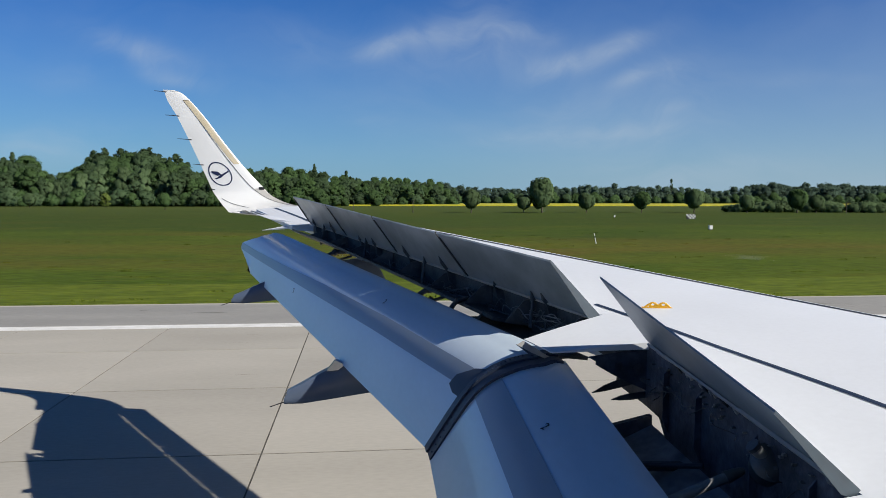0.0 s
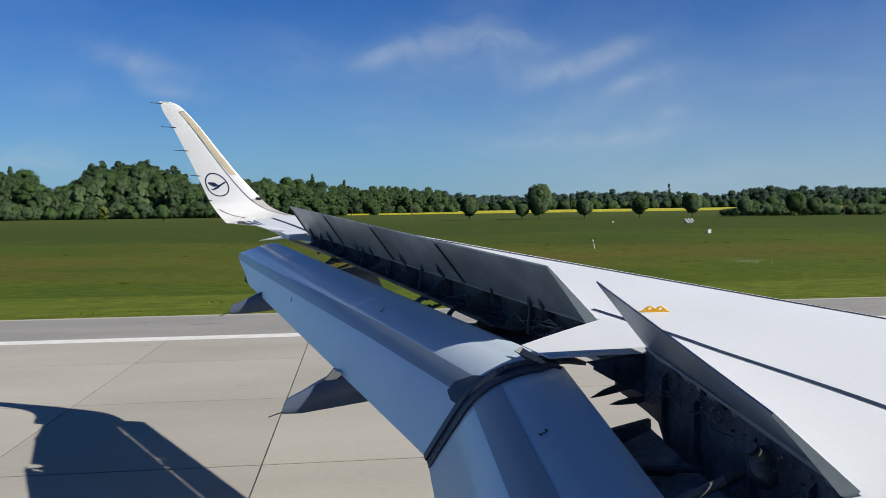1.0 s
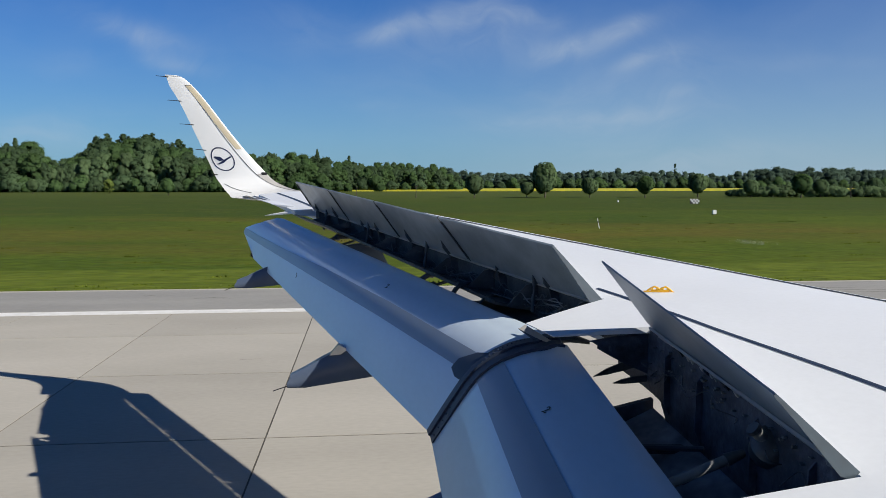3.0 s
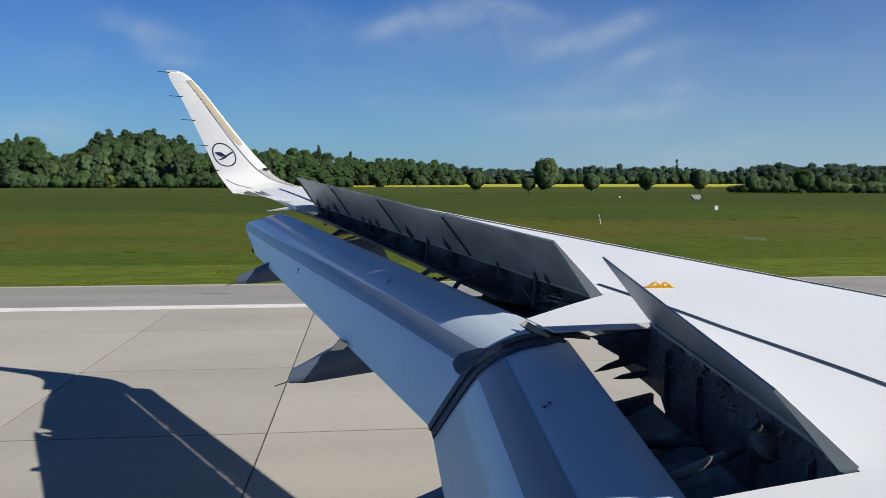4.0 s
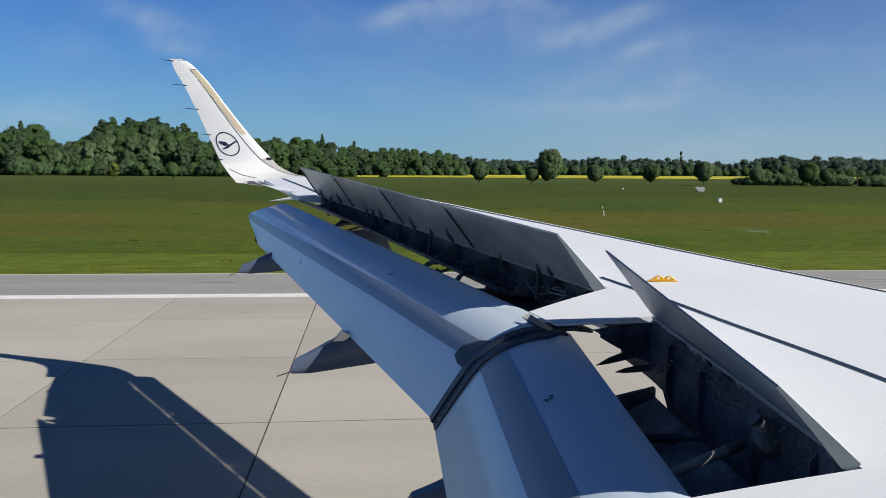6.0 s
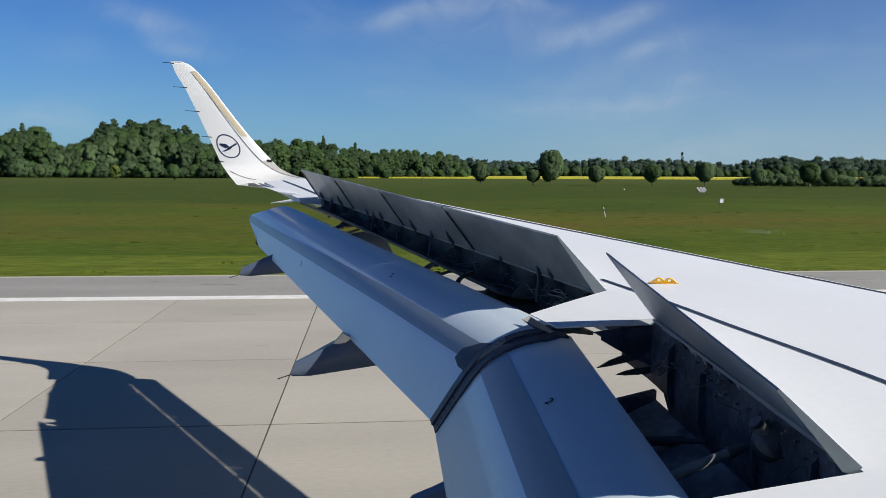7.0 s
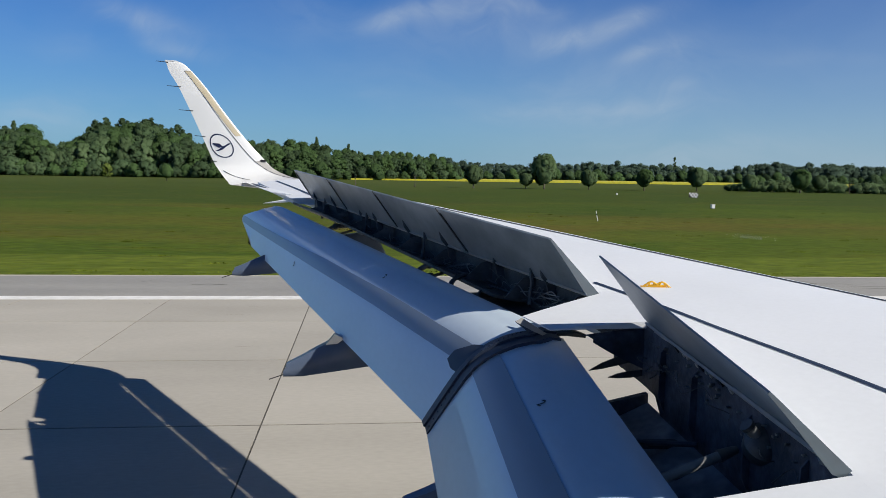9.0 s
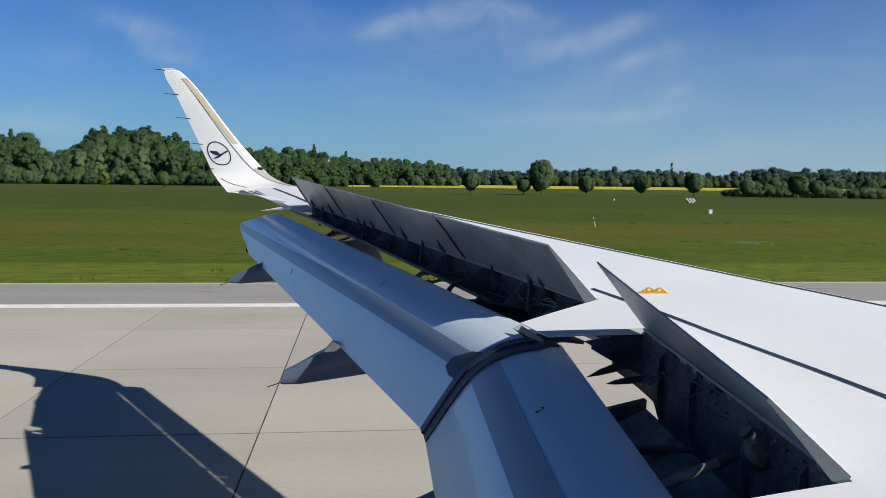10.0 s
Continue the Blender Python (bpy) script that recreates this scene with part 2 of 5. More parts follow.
CROP = material("yellow flowering rapeseed", (0.50, 0.44, 0.02), 0.8, second=(0.38, 0.37, 0.03), scale=0.2, fine=0.2, fine_scale=1.5)

# ---- building helpers ----
def to_mesh(bm, name, smooth=False, angle=35):
    bmesh.ops.recalc_face_normals(bm, faces=bm.faces)
    me = bpy.data.meshes.new(name)
    if smooth:
        for f in bm.faces:
            f.smooth = True
        lim = radians(angle)
        for e in bm.edges:
            if len(e.link_faces) == 2 and e.calc_face_angle(0) > lim:
                e.smooth = False
    bm.to_mesh(me)
    bm.free()
    return me


def part(name, bm, mat, parent, label="", smooth=False, angle=35):
    """Links a bmesh as one mesh object under a thing or part."""
    ob = new(name, to_mesh(bm, name, smooth, angle))
    ob.data.materials.append(mat)
    ob.parent = parent
    if label:
        tagged(ob, label)
    return ob


def thing(name, label, category, group="", kind="", at=(0, 0, 0)):
    ob = new(name)
    ob.location = at
    ob.empty_display_size = 0.3
    return tagged(ob, label, category, group, kind)


def loft(rings, caps=True, closed=True):
    bm = bmesh.new()
    rows = [[bm.verts.new(p) for p in r] for r in rings]
    n = len(rows[0])
    for a, b in zip(rows, rows[1:]):
        for i in range(n if closed else n - 1):
            j = (i + 1) % n
            bm.faces.new((a[i], a[j], b[j], b[i]))
    if caps and closed:
        bm.faces.new(rows[0])
        bm.faces.new(rows[-1][::-1])
    return bm


def box(lo, hi, bevel=0.0, bm=None, m=None):
    bm = bm or bmesh.new()
    size = Vector(hi) - Vector(lo)
    mid = (Vector(hi) + Vector(lo)) / 2
    made = bmesh.ops.create_cube(bm, size=1, matrix=(m or Matrix()) @ Matrix.Translation(mid) @ Matrix.Diagonal((*size, 1)))
    if bevel:
        edges = list({e for v in made["verts"] for e in v.link_edges})
        bmesh.ops.bevel(bm, geom=edges, offset=bevel, segments=2, affect="EDGES")
    return bm


def tube(points, radius, sides=8, bm=None, ends=None):
    """A round bar through points; ends: radius at the last point."""
    bm = bm or bmesh.new()
    pts = [Vector(p) for p in points]
    rows = []
    for i, p in enumerate(pts):
        d = (pts[min(i + 1, len(pts) - 1)] - pts[max(i - 1, 0)]).normalized()
        side = d.cross(Vector((0.13, 0.29, 0.95))).normalized()
        up = d.cross(side)
        r = radius if ends is None else radius + (ends - radius) * i / (len(pts) - 1)
        rows.append([bm.verts.new(p + (side * math.cos(a) + up * math.sin(a)) * r) for a in (2 * math.pi * k / sides for k in range(sides))])
    for a, b in zip(rows, rows[1:]):
        for i in range(sides):
            j = (i + 1) % sides
            bm.faces.new((a[i], a[j], b[j], b[i]))
    bm.faces.new(rows[0])
    bm.faces.new(rows[-1][::-1])
    return bm


def lerp(a, b, t):
    return a + (b - a) * t


def spline(points, t):
    """Smooth run through points of any size; t from 0 to len - 1."""
    n = len(points)
    i = min(int(t), n - 2)
    f = t - i
    p = [np.array(points[max(0, min(n - 1, k))], float) for k in (i - 1, i, i + 1, i + 2)]
    return 0.5 * (2 * p[1] + (p[2] - p[0]) * f + (2 * p[0] - 5 * p[1] + 4 * p[2] - p[3]) * f * f + (3 * p[1] - p[0] - 3 * p[2] + p[3]) * f ** 3)

# ---- the airliner's left wing ----
SIZE = 0.925  # the aircraft is laid out a little large about the passenger's eye
airliner = thing("airliner", "white passenger airliner rolling out with spoilers raised and flaps down", "airplane", at=(0, 0, 4.7 * (1 - SIZE)))
airliner.scale = (SIZE, SIZE, SIZE)


def lead(y):
    return 7.0 - 0.535 * y


def trail(y):
    return 0.33 if y < 4.75 else 0.33 - 0.275 * (y - 4.75)


def chord(y):
    return lead(y) - trail(y)


def crown(s):
    s = max(0.0, min(1.0, s))
    return 0.575 * (0.2969 * math.sqrt(s) - 0.126 * s - 0.3516 * s * s + 0.2843 * s ** 3 - 0.1036 * s ** 4) + 0.05 * s * (1 - s)


def skin_z(x, y):
    """Height of the wing's upper skin."""
    c = chord(y)
    s = max(0.0, min(1.05, (lead(y) - x) / c))
    return 3.45 + 0.0735 * y + c * (crown(s) - crown(0.12)) - math.tan(radians(3.2 - 0.2 * y)) * c * (s - 0.12)


def belly_z(x, y):
    c = chord(y)
    s = max(0.0, min(1.0, (lead(y) - x) / c))
    return skin_z(x, y) - c * 1.05 * (0.2969 * math.sqrt(s) - 0.126 * s - 0.3516 * s * s + 0.2843 * s ** 3 - 0.1036 * s ** 4)


def hinge_x(y):
    """The line on which the spoilers turn, and where the wing box ends."""
    if y < 4.95:
        return 1.97 - 0.05 * (y - 2.91)
    if y < 5.62:
        return lerp(1.868, 1.767, (y - 4.95) / 0.67)
    return 4.046 - 0.4056 * y


def on_skin(x, y, lift=0.0):
    return Vector((x, y, skin_z(x, y) + lift))


def wing_box():
    rings = []
    for k in range(61):
        y = lerp(0.25, 14.3, k / 60)
        x0, x1 = lead(y), hinge_x(y)
        ring = []
        for i in range(25):
            f = 1 - i / 24
            x = lerp(x0, x1, f ** 1.8)
            ring.append(on_skin(x, y))
        z0 = skin_z(x0, y)
        ring += [Vector((x0 + a, y, z0 - b)) for a, b in ((0.18, 0.055), (0.30, 0.115), (0.365, 0.19), (0.385, 0.26), (0.34, 0.315), (0.18, 0.36))]
        for i in range(2, 15):
            x = lerp(x0, x1, (i / 14) ** 1.6)
            ring.append(Vector((x, y, min(belly_z(x, y), z0 - 0.30 * max(0, 1 - i / 5)))))
        rings.append(ring)
    return loft(rings)


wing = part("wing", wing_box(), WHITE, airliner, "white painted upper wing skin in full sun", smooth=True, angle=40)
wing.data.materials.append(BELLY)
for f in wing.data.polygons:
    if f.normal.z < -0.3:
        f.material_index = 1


def patch(corners, thick, nu=6, nv=6, lift=0.0, thin=None):
    """A solid panel that follows the upper skin between four plan corners (two forward, two aft in the same order)."""
    (a, b), (c, d) = [(Vector(p), Vector(q)) for p, q in corners]
    bm = bmesh.new()
    up, low = [], []
    for i in range(nu + 1):
        for j in range(nv + 1):
            u, v = i / nu, j / nv
            p = a.lerp(b, u).lerp(c.lerp(d, u), v)
            z = skin_z(p.x, p.y) + lift
            t = lerp(thick, thin if thin is not None else thick, v)
            up.append(bm.verts.new((p.x, p.y, z)))
            low.append(bm.verts.new((p.x, p.y, z - t)))
    w = nv + 1
    for i in range(nu):
        for j in range(nv):
            k = i * w + j
            bm.faces.new((up[k], up[k + 1], up[k + w + 1], up[k + w]))
            bm.faces.new((low[k], low[k + w], low[k + w + 1], low[k + 1]))
    rim = [i * w for i in range(nu + 1)] + [nu * w + j for j in range(1, w)] + [i * w + nv for i in range(nu - 1, -1, -1)] + [j for j in range(nv - 1, 0, -1)]
    for p, q in zip(rim, rim[1:] + rim[:1]):
        bm.faces.new((up[p], low[p], low[q], up[q]))
    return bm


# fixed skin aft of the wing box
part("root_panel", patch((((hinge_x(0.25) + 0.004, 0.25), (hinge_x(2.885) + 0.004, 2.885)), ((0.95, 0.25), (1.10, 2.93))), 0.05, thin=0.02), WHITE, wing, smooth=True, angle=30)
part("fixed_panel", patch((((1.900, 4.92), (1.785, 5.64)), ((1.23, 5.04), (1.11, 5.38))), 0.05, thin=0.006, nu=12, nv=12, lift=0.0035), WHITE, wing, "white fixed panel between two raised spoilers")
part("shroud_plate", loft([[Vector(p) for p in q] for q in (((1.053, 5.35, 3.663), (1.101, 5.35, 3.690), (1.056, 5.352, 3.661)),
                                                            ((1.165, 5.32, 3.610), (1.210, 5.32, 3.622), (1.160, 5.322, 3.606)),
                                                            ((1.307, 5.27, 3.548), (1.347, 5.27, 3.539), (1.312, 5.272, 3.543)))]), EDGEGREY, wing, "thin grey shroud plate beside the fixed panel")
part("tip_panel", patch((((-0.735, 11.78), (-1.755, 14.3)), ((-1.05, 11.78), (-1.90, 14.3))), 0.12, thin=0.06, nu=10), WHITE, wing, smooth=True, angle=30)
AIL = [Vector(p) for p in ((-0.985, 12.200, 4.301), (-1.741, 14.290, 4.443), (-1.443, 12.400, 4.346), (-2.023, 14.290, 4.421))]
part("tip_shroud", loft([[Vector(p) for p in q] for q in (((-1.546, 12.239, 4.185), (-1.262, 12.230, 4.239), (-1.038, 12.220, 4.300), (-0.694, 11.780, 4.299)), ((-1.546, 12.239, 4.177), (-1.262, 12.230, 4.209), (-1.038, 12.220, 4.260), (-0.694, 11.780, 4.249)))]), WHITE, wing, "white pointed shroud beside the flap's outer end")
aileron_rings = []
for k in range(11):
    a, b = AIL[0].lerp(AIL[1], k / 10), AIL[2].lerp(AIL[3], k / 10)
    drop = Vector((0, 0, 1))
    aileron_rings.append([a, a.lerp(b, 0.4) + drop * 0.010, b + drop * 0.004, b - drop * 0.004, a.lerp(b, 0.4) - drop * 0.03, a - drop * 0.05])
aileron = part("aileron", loft(aileron_rings), WHITE, airliner, "white aileron deflected upward at the outer trailing edge", smooth=True, angle=30)


def strip(points, width, lift=0.004, steps=24):
    """A thin band laid on the upper skin along plan points."""
    bm = bmesh.new()
    rows = []
    for k in range(steps + 1):
        p = spline(points, k / steps * (len(points) - 1))
        q = spline(points, min(len(points) - 1, k / steps * (len(points) - 1) + 0.01)) - spline(points, max(0, k / steps * (len(points) - 1) - 0.01))
        q = q / np.linalg.norm(q)
        n = np.array((-q[1], q[0]))
        a, b = p + n * width / 2, p - n * width / 2
        rows.append((bm.verts.new(on_skin(a[0], a[1], lift)), bm.verts.new(on_skin(b[0], b[1], lift))))
    for r, s in zip(rows, rows[1:]):
        bm.faces.new((r[0], r[1], s[1], s[0]))
    return bm


part("walkway_line", strip([(1.786, 5.919), (2.067, 5.136), (2.246, 4.557), (2.434, 3.953), (2.547, 3.561), (2.95, 2.1), (3.4, 0.4)], 0.034, steps=60), NAVY, wing, "thin black line painted along the wing skin")
part("seam", strip([(-0.70, 11.7), (-1.1, 12.9), (-1.56, 14.2)], 0.045), PLATE, wing)
part("seam", strip([(-1.2, 12.3), (-1.62, 13.3), (-1.99, 14.2)], 0.045), PLATE, wing)

# the shadow in the gap behind the slat, painted on as a black strip
part("slat_seam", strip([(lead(y) - c * chord(y), y) for y, c in ((0.6, 0.105), (3.0, 0.115), (4.5, 0.127), (5.0, 0.133), (6.0, 0.142), (8.0, 0.161), (10.0, 0.184), (12.0, 0.213), (13.6, 0.242))], 0.075, steps=60), SEAL, wing, "dark strip painted as the gap shadow behind the slat")

# yellow rope fitting on the wing
def yellow_fitting():
    """A low bar with two ring lugs and sloping ends."""
    bm = box((-0.112, -0.010, 0.0), (0.112, 0.010, 0.007))
    for dx in (-0.030, 0.046):
        pts = [(dx + 0.017 * math.cos(a), 0, 0.025 + 0.015 * math.sin(a)) for a in (2 * math.pi * k / 16 for k in range(17))]
        tube(pts, 0.0065, 8, bm)
    for a, b in (((-0.088, 0.005), (-0.044, 0.036)), ((-0.016, 0.036), (0.008, 0.019)), ((0.008, 0.019), (0.032, 0.036)), ((0.060, 0.036), (0.098, 0.005)), ((-0.060, 0.012), (0.075, 0.012))):
        tube([(a[0], 0, a[1]), (b[0], 0, b[1])], 0.0075, 6, bm)
    return bm


fit_ob = part("rope_fitting", yellow_fitting(), YELLOW, wing, "yellow painted escape rope fitting", smooth=True)
fit_ob.matrix_basis = Matrix.Translation(on_skin(2.179, 5.647, 0.0)) @ pose(0, 0, 0, 0, 0, -19)


# ---- spoilers ----
def wedge(f, deep=0.045):
    """Depth of a spoiler at f from its hinge to its trailing edge."""
    return min(0.013, deep * 0.4) + deep * (1 - f) ** 1.15 * (1 if f > 0.08 else 0.75)


def spoiler(h0, h1, t0, t1, label, rib_deep, deep=0.045, under=None):
    """A raised panel: hinge ends h0, h1 and trailing ends t0, t1. White above, grey below."""
    h0, h1, t0, t1 = [Vector(p) for p in (h0, h1, t0, t1)]
    n = (t0 - h0).cross(h1 - h0).normalized()
    if n.x < 0:
        n = -n
    rings = []
    fs = (0, 0.05, 0.1, 0.25, 0.5, 0.75, 1)
    for k in range(9):
        u = k / 8
        h, t = h0.lerp(h1, u), t0.lerp(t1, u)
        rings.append([h.lerp(t, f) + n * 0.004 for f in fs] + [h.lerp(t, f) - n * wedge(f, deep) for f in fs[::-1]])
    ob = part("spoiler", loft(rings), under or GREY, airliner, label, smooth=True, angle=30)
    ob.data.materials.append(WHITE)
    for f in ob.data.polygons:
        if f.normal.dot(n) > 0.6:
            f.material_index = 1
    along = (h1 - h0).normalized()
    # inboard closing rib and the bright lip under the hinge
    rib = [h0.lerp(t0, f) + n * 0.003 for f in fs] + [h0.lerp(t0, f) - n * (wedge(f, rib_deep) - 0.002) for f in fs[::-1]]
    # ribs inside the narrow gaps are painted black to stand for shade there
    part("end_rib", loft([rib, [p - along * 0.004 for p in rib]]), (RIB if rib_deep < 0.07 else RIBDARK) if rib_deep > 0.05 else SEAL, ob, "grey closing rib" if rib_deep > 0.05 else "closing rib painted black as the narrow gap's shade")
    lip = []
    for k in range(5):
        u = lerp(0.02, 0.98, k / 4)
        p = h0.lerp(h1, u).lerp(t0.lerp(t1, u), 0.07) - n * (deep + 0.011)
        c = (t0.lerp(t1, u) - h0.lerp(h1, u)).normalized()
        lip.append([p, p + c * 0.016, p + c * 0.016 - n * 0.014, p - n * 0.014])
    part("hinge_lip", loft(lip), EDGEGREY, ob)
    # added black strip that widens the dark of the gap between spoilers
    edge = []
    for f in (0.03, 0.3, 0.6, 0.93):
        p, q = h1.lerp(t1, f) - n * (wedge(f, deep) + 0.002), h1.lerp(t1, f) - along * 0.035 - n * (wedge(f, deep) + 0.002)
        edge.append([p, q, q - n * 0.008, p - n * 0.008])
    if not under:
        part("edge_seal", loft(edge), SEAL, ob)
    return ob, h0, h1, t0, t1, n


SP_H0, SP_H1 = Vector((1.75, 5.64, 3.80)), Vector((-0.72, 11.75, 4.305))
SP_T0, SP_T1 = Vector((1.372, 5.690, 4.222)), Vector((-1.034, 11.787, 4.700))
cuts = [0.0, 0.288, 0.533, 0.775, 1.0]
spoilers = []
for k in range(4):
    a, b = cuts[k] + (0.0024 if k else 0), cuts[k + 1] - 0.0024
    spoilers.append(spoiler(SP_H0.lerp(SP_H1, a), SP_H0.lerp(SP_H1, b), SP_T0.lerp(SP_T1, a), SP_T0.lerp(SP_T1, b), "raised outer spoiler with a dark grey underside", 0.045 if k else 0.085))
spoilers.append(spoiler((1.97, 2.90, 3.515), (1.87, 4.90, 3.735), (1.60, 2.90, 3.85), (1.49, 4.85, 4.185), "raised inner spoiler with a grey underside", 0.06, 0.015, UNDERSIDE))

# actuator brackets and stiffeners under the spoilers
rnd = random.Random(4)
for k, (ob, h0, h1, t0, t1, n) in enumerate(spoilers):
    for u in () if k == 4 else ((0.5,) if k else (0.38,)):
        h, t = h0.lerp(h1, u), t0.lerp(t1, u)
        along = (h1 - h0).normalized()
        p, q = h.lerp(t, 0.16) - n * 0.07, h - n * 0.26 + (h - t).normalized() * 0.08
        bm = tube([p, p.lerp(q, 0.5)], 0.010, 8)
        tube([p.lerp(q, 0.5), q], 0.018, 8, bm)
        part("actuator", bm, DARK, ob, "dark hydraulic actuator", smooth=True)
        bm = loft([[h.lerp(t, 0.24) - n * 0.05 + along * w, h.lerp(t, 0.1) - n * 0.07 + along * w, h.lerp(t, 0.13) - n * 0.11 + along * w] for w in (-0.010, 0.010)])
        part("bracket", bm, DARK, ob)

# pale pipe, teeth and lip along the inner spoiler's hinge
ob, h0, h1, t0, t1, n = spoilers[4]
along = (h1 - h0).normalized()


def under_hinge(u, f, deep):
    return h0.lerp(h1, u).lerp(t0.lerp(t1, u), f) - n * deep


part("lip_pipe", tube([under_hinge(u, 0.05, 0.034 + 0.004 * math.sin(30 * u)) for u in (0.68, 0.74, 0.80, 0.86, 0.92)], 0.007, 8), EDGEGREY, ob, "pale grey pipe under the hinge", smooth=True)
for u in (0.69, 0.715, 0.76, 0.55, 0.575, 0.60, 0.63, 0.49, 0.51, 0.44):
    c = (t0 - h0).normalized()
    a = under_hinge(u, 0.02, 0.030)
    w = rnd.uniform(0.006, 0.016)
    tall = rnd.uniform(0.020, 0.038)
    part("hinge_tooth", loft([[a + along * k, a + along * k + c * tall, a + along * k + c * tall - n * 0.012, a + along * k - n * 0.020] for k in (-w, w)]), EDGEGREY if rnd.random() < 0.5 else SEAL, ob)
part("hinge_strip", loft([[under_hinge(u, 0.015, 0.022), under_hinge(u, 0.10, 0.022), under_hinge(u, 0.10, 0.030), under_hinge(u, 0.015, 0.030)] for u in (0.03, 0.2, 0.42)]), EDGEGREY, ob, "pale hinge strip")
part("hinge_foot", tube([under_hinge(0.035, 0.0, 0.03), under_hinge(0.060, 0.04, 0.045), under_hinge(0.085, 0.0, 0.03)], 0.013, 8), WIRE, ob, smooth=True)

# hinge arms that reach from the spar up on to the spoilers' undersides
for k, (ob, h0, h1, t0, t1, n) in enumerate(spoilers[:4]):
    along = (h1 - h0).normalized()
    for u in ((0.30, 0.72), (0.22, 0.78), (0.35, 0.66), (0.25, 0.8))[k]:
        h, t = h0.lerp(h1, u), t0.lerp(t1, u)
        c = (t - h).normalized()
        reach = rnd.uniform(0.10, 0.24)
        prof = [(reach, 0.030), (reach * 0.6, 0.075), (0.04, 0.080), (-0.05, 0.13), (-0.13, 0.12), (-0.12, 0.07), (-0.02, 0.04), (0.05, 0.03)]
        bm = loft([[h + c * p - n * q + along * w for p, q in prof] for w in (-0.009, 0.009)])
        for w in (-0.016, 0.016):
            tube([h + c * 0.03 - n * 0.062 + along * (w - 0.004), h + c * 0.03 - n * 0.062 + along * (w + 0.004)], 0.020, 10, bm)
        part("hinge_arm", bm, DARK, ob, "dark hinge arm under the spoiler")

# ---- the open bays under the spoilers ----
def bay_wall(y0, y1, drop, steps=20):
    bm = bmesh.new()
    rows = []
    for k in range(steps + 1):
        y = lerp(y0, y1, k / steps)
        x = hinge_x(y) - 0.006
        z = skin_z(x, y)
        rows.append([bm.verts.new(p) for p in ((x, y, z - 0.02), (x - 0.012, y, z - 0.02), (x - 0.012, y, z - drop(y)), (x, y, z - drop(y)))])
    for a, b in zip(rows, rows[1:]):
        for i in range(4):
            j = (i + 1) % 4
            bm.faces.new((a[i], a[j], b[j], b[i]))
    bm.faces.new(rows[0]), bm.faces.new(rows[-1][::-1])
    return bm


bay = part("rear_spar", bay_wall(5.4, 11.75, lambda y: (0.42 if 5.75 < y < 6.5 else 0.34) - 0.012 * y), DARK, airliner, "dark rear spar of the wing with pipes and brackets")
bay_in = part("rear_spar", bay_wall(2.88, 5.38, lambda y: 0.56 if y < 4.72 else 0.43), BAYSHADE, airliner, "dark rear spar of the inner wing bay")


def cove(y0, y1, reach, depth_lip, depth_in, steps=24):
    """The under-skin of a bay, from the spar's foot up to its aft lip."""
    rings = []
    for k in range(steps + 1):
        y = lerp(y0, y1, k / steps)
        x = hinge_x(y) + 0.004
        z = skin_z(x, y)
        r, dl, di = reach(y), depth_lip(y), depth_in(y)
        top = [(x, y, z - di), (x - r * 0.5, y, z - lerp(di, dl, 0.35)), (x - r, y, z - dl)]
        rings.append([Vector(p) for p in top] + [Vector((p[0], p[1], p[2] - 0.03)) for p in top[::-1]])
    return loft(rings)


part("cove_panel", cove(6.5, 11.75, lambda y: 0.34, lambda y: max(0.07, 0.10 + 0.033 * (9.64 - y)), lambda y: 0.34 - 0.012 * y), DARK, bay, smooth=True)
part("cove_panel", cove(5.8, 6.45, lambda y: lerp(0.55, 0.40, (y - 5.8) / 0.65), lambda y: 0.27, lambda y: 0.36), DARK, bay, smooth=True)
# dark sheet added to hide the ground where the bay looks black
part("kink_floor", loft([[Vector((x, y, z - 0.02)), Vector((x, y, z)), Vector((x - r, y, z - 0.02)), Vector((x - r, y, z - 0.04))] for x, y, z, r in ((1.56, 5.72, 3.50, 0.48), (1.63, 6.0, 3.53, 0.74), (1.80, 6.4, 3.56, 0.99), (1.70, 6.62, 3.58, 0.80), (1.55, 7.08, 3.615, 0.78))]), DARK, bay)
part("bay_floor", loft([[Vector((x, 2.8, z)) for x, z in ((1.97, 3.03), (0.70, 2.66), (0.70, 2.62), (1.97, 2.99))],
                        [Vector((x, 4.9, z)) for x, z in ((1.86, 3.21), (0.80, 2.72), (0.80, 2.68), (1.86, 3.17))]]), BAYVEIL, bay_in)
part("bay_end", loft([[Vector((x, y, skin_z(x, y) - 0.07)) for x in (1.96, 1.5, 0.80)] + [Vector((0.80, y, 2.7)), Vector((1.96, y, 2.7))] for y in (2.82, 2.85)]), BAYVEIL, bay_in)
part("bay_beam", loft([[Vector((1.862, y, 3.268)), Vector((1.587, y, 3.206)), Vector((0.75, y, 3.0)), Vector((0.75, y, 2.6)), Vector((1.862, y, 2.94))] for y in (4.88, 4.93)]), BAYSHADE, bay_in, "dark beam across the wing bay")

